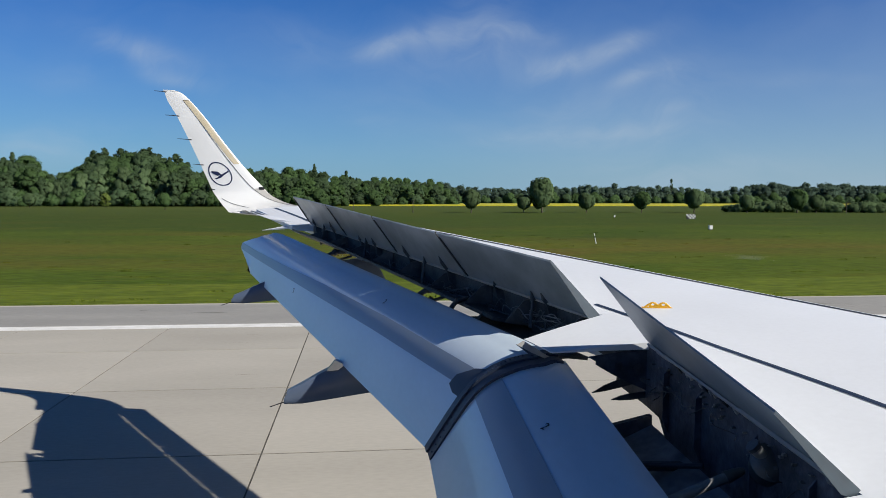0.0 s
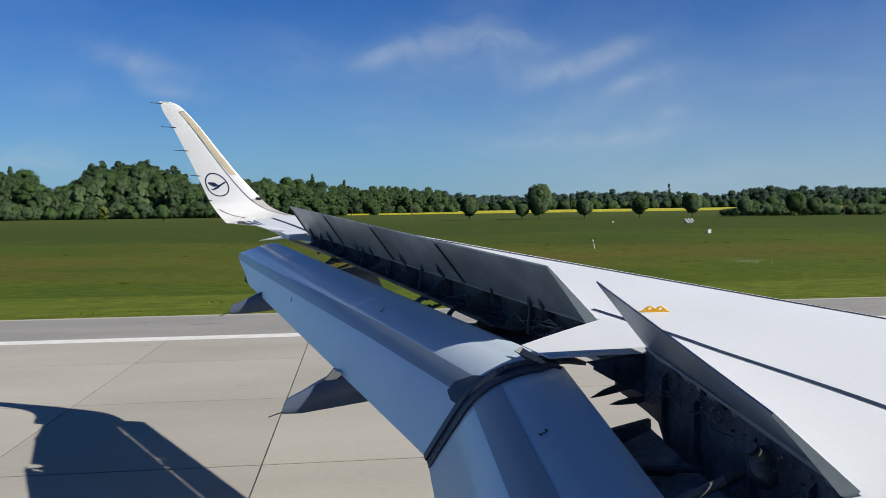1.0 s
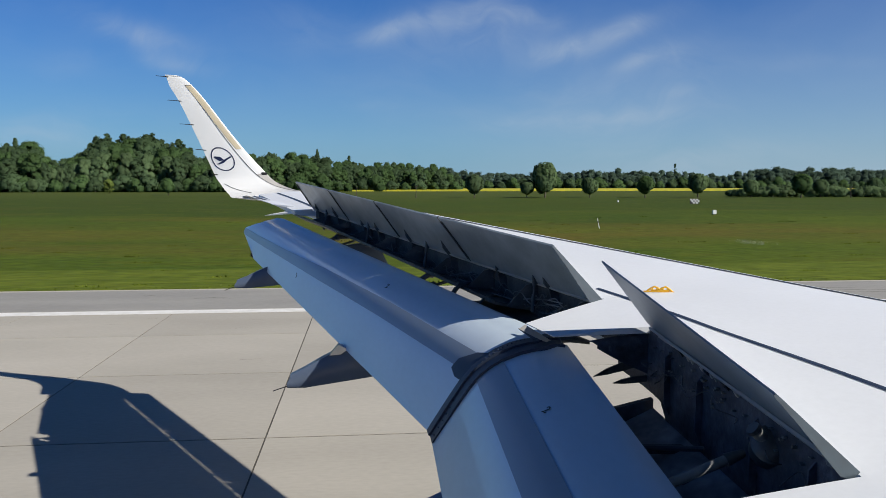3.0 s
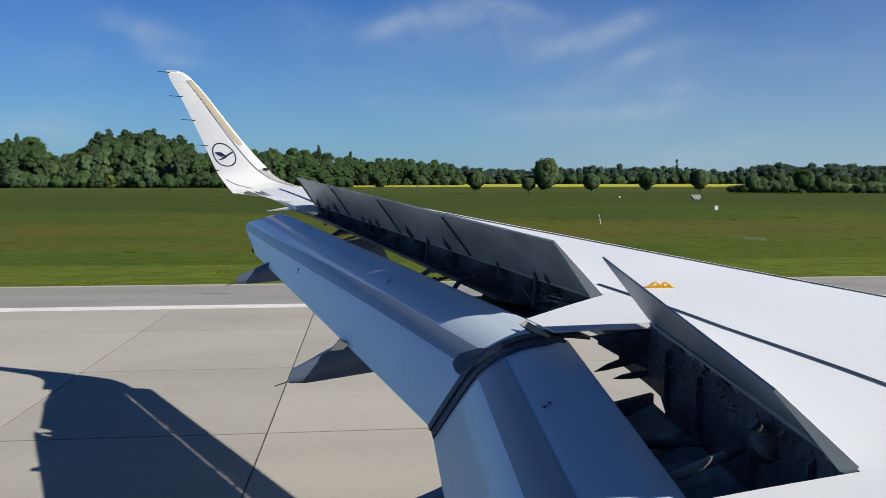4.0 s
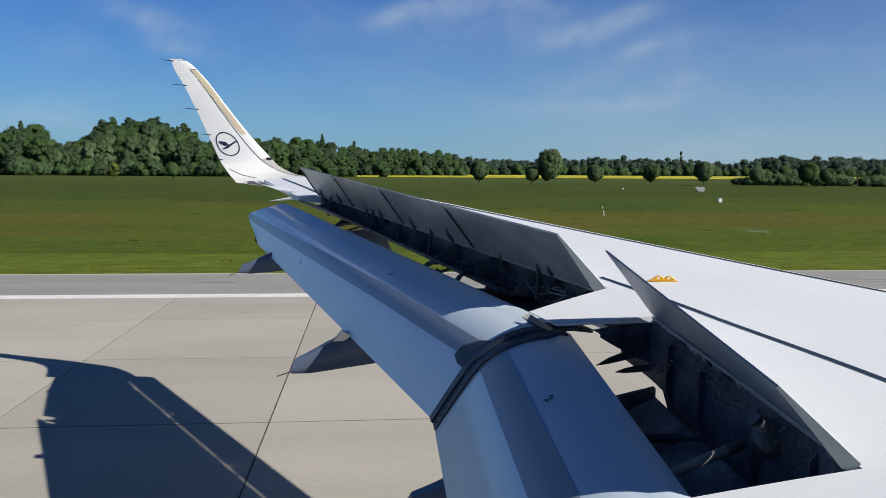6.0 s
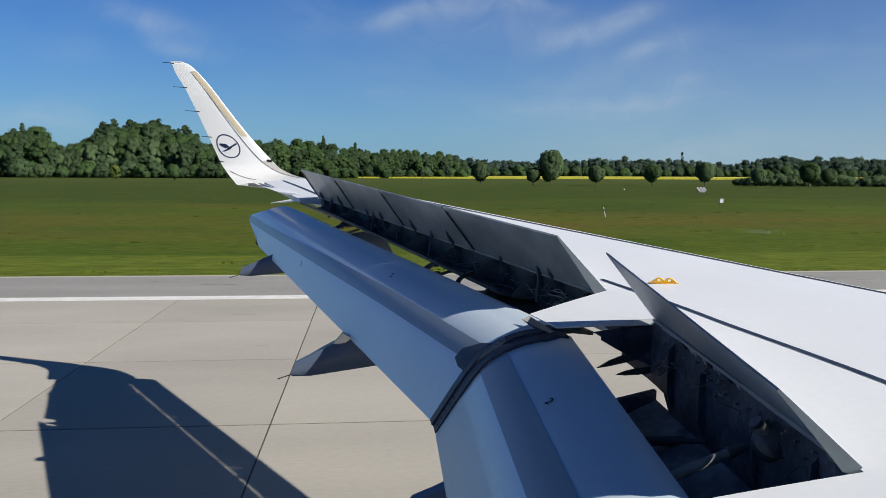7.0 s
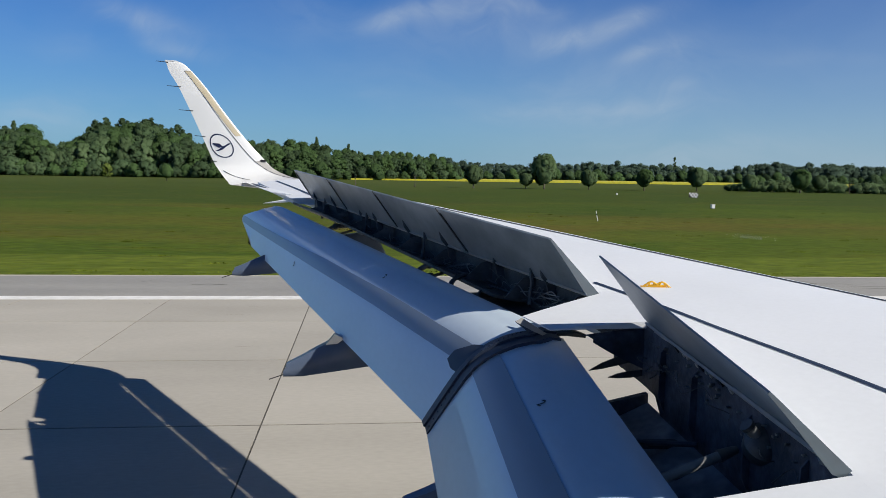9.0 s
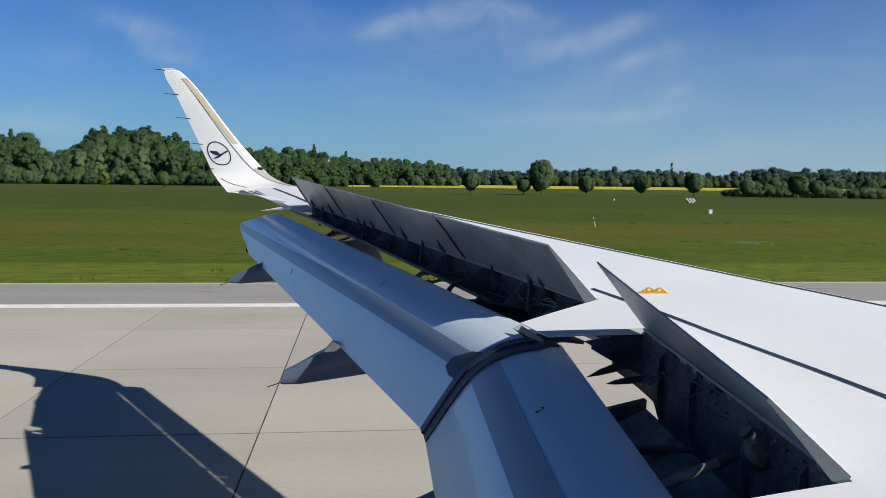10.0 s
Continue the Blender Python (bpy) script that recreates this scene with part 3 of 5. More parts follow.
# flap arms that cross the slot between the bay's lip and the flap
for path, thick in ((((0.76, 6.94, 3.66), (0.79, 6.98, 3.715), (0.85, 7.04, 3.750), (0.95, 7.12, 3.765)), 0.026),
                    (((0.95, 6.58, 3.63), (0.99, 6.64, 3.672), (1.05, 6.72, 3.692), (1.16, 6.80, 3.685)), 0.014)):
    bm = tube([spline(path, i / 4) for i in range(13)], thick, 8, ends=thick * 0.6)
    c = Vector(spline(path, 1.6))
    tube([c + Vector((0, 0, -0.01)), c + Vector((0.004, 0.004, thick * 1.7))], thick * 0.35, 6, bm)
    part("slot_arm", bm, DARK, bay, "dark flap arm across the slot", smooth=True)

# ribs, brackets and pipes on the spar
for k in range(9):
    y = 5.7 + k * 0.68 + rnd.uniform(-0.05, 0.05)
    x = hinge_x(y) - 0.02
    z = skin_z(x, y)
    d = 0.30 - 0.011 * y
    lip = max(0.07, 0.10 + 0.033 * (9.64 - y))
    bm = loft([[Vector((x, y + w, z - 0.03)), Vector((x - 0.10, y + w, z - 0.05)), Vector((x - 0.26, y + w, z - lip - 0.02)), Vector((x, y + w, z - d))] for w in (-0.008, 0.008)])
    part("rib", bm, BRACKET if k % 5 == 0 else DARK, bay)

def wire(y0, y1, bends, deep, sway, radius, mat, parent):
    """A loose cable that wanders along a spar between two stations."""
    pts = []
    for i in range(bends):
        y = lerp(y0, y1, i / (bends - 1)) + rnd.uniform(-0.06, 0.06)
        x = hinge_x(y)
        pts.append((x - 0.05 - 0.12 * rnd.random(), y, skin_z(x, y) - deep - sway * rnd.random()))
    part("cable", tube([spline(pts, i / 6) for i in range(6 * (bends - 1) + 1)], radius, 6), mat, parent, smooth=True)


for k in range(52):
    y0 = (5.6, 5.75, 5.95, 6.1, 7.1, 7.3, 7.55, 8.4, 8.6, 9.3, 9.6, 10.4, 6.4)[k % 13]
    wire(y0, min(11.5, y0 + rnd.uniform(0.2, 0.6)), rnd.choice((4, 5, 6)), 0.09, 0.15, rnd.choice((0.0025, 0.0035, 0.005)), WIRE if k % 3 else BRACKET, bay)
for k in range(3):
    y0 = (5.6, 6.9, 8.6)[k]
    wire(y0, y0 + 1.3, 6, 0.20, 0.03, 0.007, BRACKET, bay)
# murky parts of the inner bay
for y in (3.15, 3.62, 4.2, 4.62):
    x = hinge_x(y) - 0.02
    z = skin_z(x, y)
    part("rib", loft([[Vector((x, y + w, z - 0.06)), Vector((x - 0.035, y + w, z - 0.10)), Vector((x - 0.04, y + w, z - 0.38)), Vector((x, y + w, z - 0.47))] for w in (-0.006, 0.006)]), BAYSHADE, bay_in)
for k in range(9):
    y0 = (4.05, 4.2, 4.3, 4.45, 3.9, 3.3, 3.0, 4.5, 3.7)[k]
    wire(y0, y0 + rnd.uniform(0.15, 0.4), 4, 0.06 + 0.03 * (k % 4), 0.10, 0.003, BRACKET, bay_in)
part("drive_shaft", tube([(1.40, 3.60, 3.19), (1.50, 3.60, 3.227), (1.766, 3.60, 3.328)], 0.026, 12), WIRE, bay_in, "dull grey flap drive shaft", smooth=True)
part("shaft_joint", tube([(1.745, 3.60, 3.32), (1.80, 3.60, 3.341), (1.84, 3.61, 3.35)], 0.034, 12, ends=0.020), BRACKET, bay_in, smooth=True)
part("support_arm", tube([(1.55, 3.66, 3.19), (1.70, 3.70, 3.24), (1.88, 3.75, 3.27)], 0.014, 8), BAYSHADE, bay_in, smooth=True)


def drum(centre, radius):
    """A domed round housing."""
    c = Vector(centre)
    axis = Vector((-0.25, -0.75, 0.6)).normalized()
    side = axis.cross(Vector((0, 0, 1))).normalized()
    up = side.cross(axis)
    prof = [(-0.9, 0.96), (0.0, 1.0), (0.10, 0.99), (0.14, 0.93), (0.30, 0.80), (0.42, 0.55), (0.47, 0.25), (0.48, 0.08)]
    return loft([[c + axis * h * radius + (side * math.cos(a) + up * math.sin(a)) * r * radius for a in (2 * math.pi * k / 28 for k in range(28))] for h, r in prof])


part("gear_housing", drum((1.925, 3.50, 3.425), 0.098), BRACKET, bay_in, "round dark gear housing", smooth=True, angle=35)
part("collar", tube([(1.835, 3.50, 3.505), (1.885, 3.51, 3.455)], 0.030, 14), WIRE, bay_in, "grey duct collar", smooth=True, angle=40)
part("collar", tube([(1.825, 3.50, 3.515), (1.840, 3.50, 3.500)], 0.036, 14), BRACKET, bay_in, smooth=True, angle=40)
part("tray", box((1.42, 3.02, 3.19), (1.60, 3.16, 3.215), 0.006), PLATE, bay_in)
part("tray", box((1.63, 3.03, 3.235), (1.72, 3.16, 3.26), 0.006), PLATE, bay_in)
part("bay_beam", loft([[Vector((x, y, z + h)) for h, x in ((0.0, 1.86), (0.02, 1.30), (-0.02, 1.30), (-0.04, 1.86))] for y, z in ((4.30, 3.14), (4.36, 3.14))]), BAYSHADE, bay_in)
part("bay_beam", tube([(1.25, 4.62, 3.06), (1.86, 4.10, 3.20)], 0.016, 8), PLATE, bay_in, smooth=True)
for y, x, z, rise, hs in ((5.06, 1.508, 3.381, 0.085, (0.030, 0.045, 0.050)), (4.97, 1.613, 3.356, 0.020, (0.020, 0.030, 0.030))):
    blade = [(0, 0.0), (0.25, hs[0]), (0.55, hs[1]), (1, hs[2]), (1, -0.01), (0.6, -0.014), (0.25, -0.010)]
    part("fin", loft([[Vector((lerp(x, 1.86, f), y + w, z + rise * f + h)) for f, h in blade] for w in (-0.006, 0.006)]), DARK, bay_in)


def small_fittings():
    """Bolts, clips and bracket feet crowded under the hinge line of the inner bay."""
    bm = bmesh.new()
    for k in range(34):
        y = rnd.uniform(3.0, 4.85)
        x = hinge_x(y) - 0.02
        z = skin_z(x, y) - 0.05 - 0.16 * rnd.random() ** 2.2
        s = [rnd.uniform(0.002, 0.007) for _ in range(3)]
        box((x - 0.012 - s[0] * 2, y - s[1] * 1.6, z - s[2]), (x, y + s[1] * 1.6, z + s[2]), 0.0, bm, None)
    return bm


tagged(part("fittings", small_fittings(), WIRE, bay_in, "small dusty fittings under the hinge line"), kind="stuff")


def rib_foot(x):
    return 3.664 - (x - 1.385) * 0.593 if x < 1.66 else 3.501 - (x - 1.66) * 0.45


def holed_rib():
    """The sloping rib beneath the fixed panel, with round holes."""
    bm = bmesh.new()
    y = 4.955
    for x0, x1 in ((1.50, 1.60), (1.60, 1.72), (1.72, 1.86)):
        t0, t1 = skin_z(x0, y) - 0.055, skin_z(x1, y) - 0.055
        b0, b1 = min(rib_foot(x0), t0 - 0.006), min(rib_foot(x1), t1 - 0.006)
        cx, cz, r = (x0 + x1) / 2, (t0 + t1 + b0 + b1) / 4, min((t0 + t1 - b0 - b1) / 2, 0.18) * 0.2
        outer = [(x0, t0), (cx, (t0 + t1) / 2), (x1, t1), (x1, (t1 + b1) / 2), (x1, b1), (cx, (b0 + b1) / 2), (x0, b0), (x0, (t0 + b0) / 2)]
        ring_o = [bm.verts.new((px, y, pz)) for px, pz in outer]
        ring_i = []
        for px, pz in outer:
            q = math.hypot(px - cx, pz - cz) or 1
            ring_i.append(bm.verts.new((cx + (px - cx) / q * r, y, cz + (pz - cz) / q * r)))
        for i in range(8):
            j = (i + 1) % 8
            bm.faces.new((ring_o[i], ring_o[j], ring_i[j], ring_i[i]))
    bmesh.ops.remove_doubles(bm, verts=bm.verts, dist=0.0005)
    return bm


part("rib", holed_rib(), BAYSHADE, bay_in, "dark rib with round lightening holes")
part("rib_backing", loft([[Vector((x, y, skin_z(x, y) - 0.06)) for x in (1.45, 1.66, 1.86)] + [Vector((x, y, rib_foot(x) + 0.02)) for x in (1.86, 1.66, 1.48)] for y in (5.01, 5.02)]), BAYSHADE, bay_in)


# ---- flaps ----
FLAP_TOP = [(0.0, 0.0), (0.06, 0.042), (0.14, 0.085), (0.24, 0.120), (0.34, 0.139), (0.44, 0.142), (0.54, 0.127), (0.70, 0.085), (0.85, 0.043), (1.0, 0.0)]
FLAP_LOW = [(0.93, -0.008), (0.7, -0.02), (0.4, -0.05), (0.15, -0.12), (0.0, -0.16), (-0.09, -0.15), (-0.12, -0.09), (-0.07, -0.03)]


def flap_ring(top, tail):
    """A flap's section between a point of its crest and one of its trailing edge."""
    a, b = Vector(top), Vector(tail)
    u = b - a
    size = math.hypot(u.x, u.z)
    n = Vector((u.z, 0, -u.x)) / size
    return [a + u * s + n * h * size for s, h in FLAP_TOP + FLAP_LOW]


def flap(top0, top1, tail0, tail1, label, band, steps=40, clip=False):
    rings = []
    for k in range(steps + 1):
        u = k / steps * 1.015
        ring = flap_ring(Vector(top0).lerp(Vector(top1), u), Vector(tail0).lerp(Vector(tail1), u))
        if clip and u > 0.94:
            # the rear corner of the tip is cut away, and the fold stands out
            inward = (Vector(tail0) - Vector(tail1)).normalized()
            for i, (cs, ch) in enumerate(FLAP_TOP + FLAP_LOW):
                out = np.interp(cs, (-0.12, 0.0, 0.24, 0.44, 0.54, 0.60, 0.70, 0.85, 1.0), (-0.34, -0.32, -0.18, 0.10, 0.30, 0.42, 0.26, -0.30, -0.75))
                ring[i] = ring[i] - inward * float(out) * (u - 0.94) / 0.075
        rings.append(ring)
    ob = part("flap", loft(rings), GLOSS, airliner, label, smooth=True, angle=40)
    # grey rub band where the retracted spoilers rest
    bm = bmesh.new()
    rows = []
    for k, ring in enumerate(rings):
        lo, hi = [float(np.interp(k / steps, np.linspace(0, 1, len(b)), b)) for b in band]
        row = []
        for t in (lo, lerp(lo, hi, 0.33), lerp(lo, hi, 0.67), hi):
            p = Vector(spline([tuple(q) for q in ring[:10]], t))
            q = Vector(spline([tuple(q) for q in ring[:10]], t + 0.1)) - p
            n = Vector((q.z, 0, -q.x)).normalized()
            row.append(bm.verts.new(p + n * 0.005))
        rows.append(row)
    for r, t in zip(rows, rows[1:]):
        for j in range(3):
            bm.faces.new((r[j], r[j + 1], t[j + 1], t[j]))
    part("rub_band", bm, RUBBAND, ob, "darker grey rub band along the flap", smooth=True)
    return ob, rings


outer_flap, of_rings = flap((1.191, 5.458, 3.559), (-1.447, 12.02, 4.168), (0.444, 5.695, 2.83), (-1.865, 12.25, 3.65), "outer flap lowered, glossy paint tinted with the sky's blue", ((3.92, 3.92, 4.4, 5.3, 6.1), (5.6, 5.8, 6.2, 6.55, 6.95)), clip=True)
inner_flap, if_rings = flap((1.215, 5.27, 3.545), (1.25, 0.6, 2.90), (0.452, 5.50, 2.82), (0.444, 0.6, 2.25), "inner flap lowered, glossy paint tinted with the sky's blue", ((3.12, 3.12), (5.35, 5.35)))


def end_seal(ring, y_shift, grow, width):
    """A dark seal that runs round the upper side of a flap's end."""
    up = ring[-2:] + ring[:10]
    rows = []
    for i, p in enumerate(up):
        a, b = up[max(i - 1, 0)], up[min(i + 1, 11)]
        d = (b - a).normalized()
        n = Vector((d.z, 0, -d.x))
        base = p + Vector((0, y_shift, 0))
        rows.append([base + n * grow, base + n * grow + Vector((0, width, 0)), base - n * 0.05 + Vector((0, width, 0)), base - n * 0.05])
    return loft(rows)


part("end_seal", end_seal(of_rings[0], -0.10, 0.012, 0.13), NAVY, outer_flap, "black rubber seal at the flap's inner end", smooth=True)
part("end_seal", end_seal(of_rings[0], -0.25, -0.004, 0.15), NAVY, outer_flap, smooth=True)


def seal_plate():
    """The pointed navy corner of the seal beside the fixed panel."""
    bm = bmesh.new()
    top = [bm.verts.new(p) for p in ((1.102, 5.62, 3.615), (1.166, 5.42, 3.575), (1.334, 5.30, 3.565), (1.327, 5.32, 3.575))]
    low = [bm.verts.new(v.co + Vector((0.004, 0.004, -0.008))) for v in top]
    bm.faces.new(top), bm.faces.new(low[::-1])
    for i in range(4):
        j = (i + 1) % 4
        bm.faces.new((top[i], low[i], low[j], top[j]))
    bmesh.ops.recalc_face_normals(bm, faces=bm.faces)
    return bm


part("seal_plate", seal_plate(), NAVY, outer_flap, "pointed navy corner of the end seal")


def bolts(ring, y):
    bm = bmesh.new()
    for k in range(3, 27):
        p = spline([tuple(q) for q in ring[:10]], k / 27 * 9)
        bmesh.ops.create_icosphere(bm, subdivisions=1, radius=0.007, matrix=Matrix.Translation((p[0], y, p[2] + 0.018)))
    return bm


tagged(part("bolts", bolts(of_rings[0], 5.45), NAVY, outer_flap), kind="stuff")


def corner_plate():
    """The dark plate that ends the rub band beside the seal."""
    bm = bmesh.new()
    rows = []
    first, second, third = of_rings[:3]
    for ring, f0, f1 in ((first, 3.5, 6.2), ([a.lerp(b, 0.55) for a, b in zip(first, second)], 3.9, 6.2), ([a.lerp(b, 0.15) for a, b in zip(second, third)], 5.0, 5.9)):
        row = []
        for j in range(4):
            t = lerp(f0, f1, j / 3)
            a = Vector(spline([tuple(q) for q in ring[:10]], t))
            d = Vector(spline([tuple(q) for q in ring[:10]], t + 0.1)) - a
            row.append(bm.verts.new(a + Vector((d.z, 0, -d.x)).normalized() * 0.010))
        rows.append(row)
    for r, t in zip(rows, rows[1:]):
        for j in range(3):
            bm.faces.new((r[j], r[j + 1], t[j + 1], t[j]))
    return bm


part("corner_plate", corner_plate(), PLATE, outer_flap, "dark blue-grey corner plate", smooth=True)

# numbers painted on the flaps
def digit(flap_ob, rings, k, s, size, turn, label):
    curve = bpy.data.curves.new("digit", "FONT")
    curve.body, curve.size, curve.extrude, curve.align_x, curve.align_y = "2", size, 0.001, "CENTER", "CENTER"
    raw = new("digit_curve", curve)
    me = bpy.data.meshes.new_from_object(raw)
    bpy.data.objects.remove(raw)
    ob = new("digit", me)
    me.materials.append(SEAL)
    p = Vector(spline([tuple(q) for q in rings[k][:10]], s * 9))
    q = Vector(spline([tuple(q) for q in rings[k][:10]], s * 9 + 0.4))
    along = (rings[k + 1][4] - rings[k][4]).normalized()
    if along.y < 0:
        along = -along
    down = (q - p).normalized()
    n = down.cross(along).normalized()
    if n.z < 0:
        n = -n
    xa = (down * math.cos(turn) + along * math.sin(turn)).normalized()
    ya = n.cross(xa)
    rot = Matrix((xa, ya, n)).transposed().to_4x4()
    ob.parent = flap_ob
    ob.matrix_basis = Matrix.Translation(p + n * 0.006) @ rot
    return tagged(ob, label)


digit(inner_flap, if_rings, 8, 0.256, 0.085, radians(244), "black painted digit two")
digit(outer_flap, of_rings, 12, 0.278, 0.085, radians(242), "black painted digit two")
digit(outer_flap, of_rings, 24, 0.778, 0.085, radians(242), "black painted digit two")


# ---- flap track fairings ----
def fairing(y, x_tail, z_tail, length, tall, wide, slope):
    """A canoe-shaped fairing whose blunt tail droops below the flap."""
    rings = []
    for k in range(17):
        u = k / 16
        x = x_tail + length * u
        nose = 1 if u < 0.8 else math.sqrt(max(0.02, 1 - ((u - 0.8) / 0.2) ** 2))
        blunt = (0.80, 0.95, 1)[min(k, 2)]
        h = tall * (0.37 + 0.63 * min(1, u * 2.6)) * (1 + 0.35 * u) * nose * blunt
        w = wide * (0.45 + 0.55 * min(1, u * 2.6)) * nose * blunt
        zb = z_tail + slope * (x - x_tail) + (0.02 if k == 0 else 0)
        edge = lerp(0.25, 0.60, min(1, u * 2.6))
        rings.append([Vector((x - (0.03 if k == 0 and cz < 0.6 else 0), y + w / 2 * cx, zb + h * cz)) for cx, cz in ((-0.75, 0.03), (0, 0), (0.75, 0.03), (0.97, 0.14), (1, 0.45), (0.97, 0.78), (1 - edge, 1), (edge - 1, 1), (-0.97, 0.78), (-1, 0.45), (-0.97, 0.14))])
    ob = part("flap_track_fairing", loft(rings), FAIRING, airliner, "blue-grey flap track fairing hanging below the wing", smooth=True, angle=45)
    part("static_wick", tube([(x_tail + 0.02, y, z_tail + 0.05), (x_tail - 0.17, y - 0.01, z_tail - 0.01)], 0.005, 5), SEAL, ob)
    return ob


fairing(7.7, -0.76, 2.650, 2.4, 0.44, 0.32, 0.15)
part("hinge_bracket", loft([[Vector((x, y, z)) for x, z in ((-0.285, 3.115), (-0.19, 3.07), (-0.26, 3.02), (-0.37, 3.01))] for y in (7.56, 7.66)]), STEEL, outer_flap, "pale hinge bracket over the fairing")
fairing(10.9, -1.77, 3.225, 2.1, 0.37, 0.28, 0.09)
fairing(4.75, 0.25, 2.53, 2.2, 0.34, 0.30, 0.10)

# tracks that carry the outer flap, in the gap
for y in (10.2, 7.7):
    x = hinge_x(y)
    z = skin_z(x, y)
    arm = [(x - 0.02, y + 0.04, z - 0.13), (x - 0.14, y + 0.02, z - 0.19), (x - 0.28, y, z - 0.20), (x - 0.40, y - 0.04, z - 0.26), (x - 0.52, y - 0.08, z - 0.36), (x - 0.62, y - 0.10, z - 0.48)]
    bm = tube([spline(arm, i / 4) for i in range(21)], 0.034, 10, ends=0.022)
    rod = [(x - 0.06, y - 0.12, z - 0.24), (x - 0.28, y - 0.11, z - 0.31), (x - 0.44, y - 0.08, z - 0.38), (x - 0.58, y - 0.06, z - 0.50)]
    tube([spline(rod, i / 4) for i in range(13)], 0.016, 8, bm)
    for q in (arm[2], arm[4], rod[1]):
        bmesh.ops.create_icosphere(bm, subdivisions=2, radius=0.045, matrix=Matrix.Translation(q))
    part("flap_track", bm, DARK, outer_flap, "dark flap track arm", smooth=True)


# ---- slats along the leading edge ----
def slat(y0, y1):
    """An extended slat, whose hollow rear stands clear of the wing's nose."""
    rings = []
    for k in range(9):
        y = lerp(y0, y1, k / 8)
        x, z = lead(y) + 0.48, skin_z(lead(y), y) - 0.14
        prof = [(0.0, 0.0), (0.12, 0.0), (0.26, -0.04), (0.38, -0.10), (0.45, -0.17), (0.46, -0.21), (0.42, -0.25), (0.35, -0.26), (0.34, -0.19), (0.26, -0.11), (0.14, -0.04), (0.0, -0.010)]
        rings.append([Vector((x + px * 1.22, y, z + pz)) for px, pz in prof])
    ob = part("slat", loft(rings), WINGLET, airliner, "extended white slat on the leading edge", smooth=True, angle=40)
    for u in (0.12, 0.86):
        y = lerp(y0, y1, u)
        x, z = lead(y), skin_z(lead(y), y)
        part("slat_track", box((x + 0.15, y - 0.018, z - 0.20), (x + 0.90, y + 0.018, z - 0.10)), BRACKET, ob)
    return ob


for a, b in ((0.9, 3.6), (4.3, 7.0), (7.03, 9.75), (9.78, 12.5), (12.53, 15.4)):
    slat(a, b)

# ---- upturned wing tip ----
TIP = [  # leading x, leading z, trailing x, trailing z, y
    (-0.22, 4.25, -2.02, 4.421, 14.30),
    (-0.72, 4.32, -2.28, 4.438, 15.34),
    (-0.52, 4.34, -2.55, 4.39, 15.46),
    (-1.00, 4.43, -2.73, 4.445, 16.10),
    (-1.48, 4.53, -2.87, 4.54, 16.42),
    (-1.87, 4.71, -3.00, 4.69, 16.58),
    (-2.11, 4.94, -3.10, 4.83, 16.66),
    (-2.48, 5.35, -3.32, 5.33, 16.68),
    (-2.86, 5.83, -3.56, 5.86, 16.70),
    (-3.26, 6.36, -3.80, 6.35, 16.74),
    (-3.53, 6.67, -3.98, 6.65, 16.76),
    (-3.70, 6.82, -4.04, 6.82, 16.77),
    (-3.85, 6.88, -4.08, 6.89, 16.77),
]


def tip_point(t, s, side=0.0):
    """A point of the winglet: t along it, s from leading to trailing edge, side: share of the half thickness towards the aircraft."""
    lx, lz, tx, tz, y = spline(TIP, t)
    a, b = spline(TIP, max(0, t - 0.05)), spline(TIP, min(len(TIP) - 1, t + 0.05))
    le, tr = Vector((lx, y, lz)), Vector((tx, y, tz))
    run = Vector((0, b[4] - a[4], (b[1] + b[3] - a[1] - a[3]) / 2)).normalized()
    n = run.cross(Vector((-1, 0, 0))).normalized()
    if n.z < 0 or (abs(n.z) < 0.2 and n.y > 0):
        n = -n
    c = (tr - le).length
    h = 0.42 * c * (0.2969 * math.sqrt(s) - 0.126 * s - 0.3516 * s * s + 0.2843 * s ** 3 - 0.1036 * s ** 4)
    return le.lerp(tr, s) + n * h * side, n


def winglet():
    rings = []
    steps = 48
    ss = [0, 0.01, 0.04, 0.1, 0.2, 0.35, 0.5, 0.7, 0.85, 1.0]
    for k in range(steps + 1):
        t = k / steps * (len(TIP) - 1)
        rings.append([tip_point(t, s, 1)[0] for s in ss] + [tip_point(t, s, -1)[0] for s in ss[-2:0:-1]])
    return loft(rings)


tip = part("winglet", winglet(), WINGLET, airliner, "white upswept winglet with a round blue emblem", smooth=True, angle=50)


def tip_band(t0, t1, s0, s1, lift=0.004, steps=20):
    bm = bmesh.new()
    rows = []
    for k in range(steps + 1):
        t = lerp(t0, t1, k / steps)
        row = []
        for j in range(5):
            s = lerp(s0(t), s1(t), j / 4)
            p, n = tip_point(t, s, 1)
            row.append(bm.verts.new(p + n * lift))
        rows.append(row)
    for a, b in zip(rows, rows[1:]):
        for j in range(4):
            bm.faces.new((a[j], a[j + 1], b[j + 1], b[j]))
    return bm


part("leading_band", tip_band(3.3, 5.75, lambda t: 0.012, lambda t: 0.14 + 0.012 * t, 0.006), EDGEGREY, tip, "grey metal leading edge at the winglet root")
part("seam", tip_band(3.0, 4.75, lambda t: 0.74 + 0.105 * (t - 3), lambda t: 0.755 + 0.105 * (t - 3), 0.006), SEAL, tip)
part("erosion_strip", tip_band(7.05, 10.05, lambda t: 0.05, lambda t: 0.19 + 0.055 * min(2, t - 7)), TAN, tip, "tan strip along the leading edge")
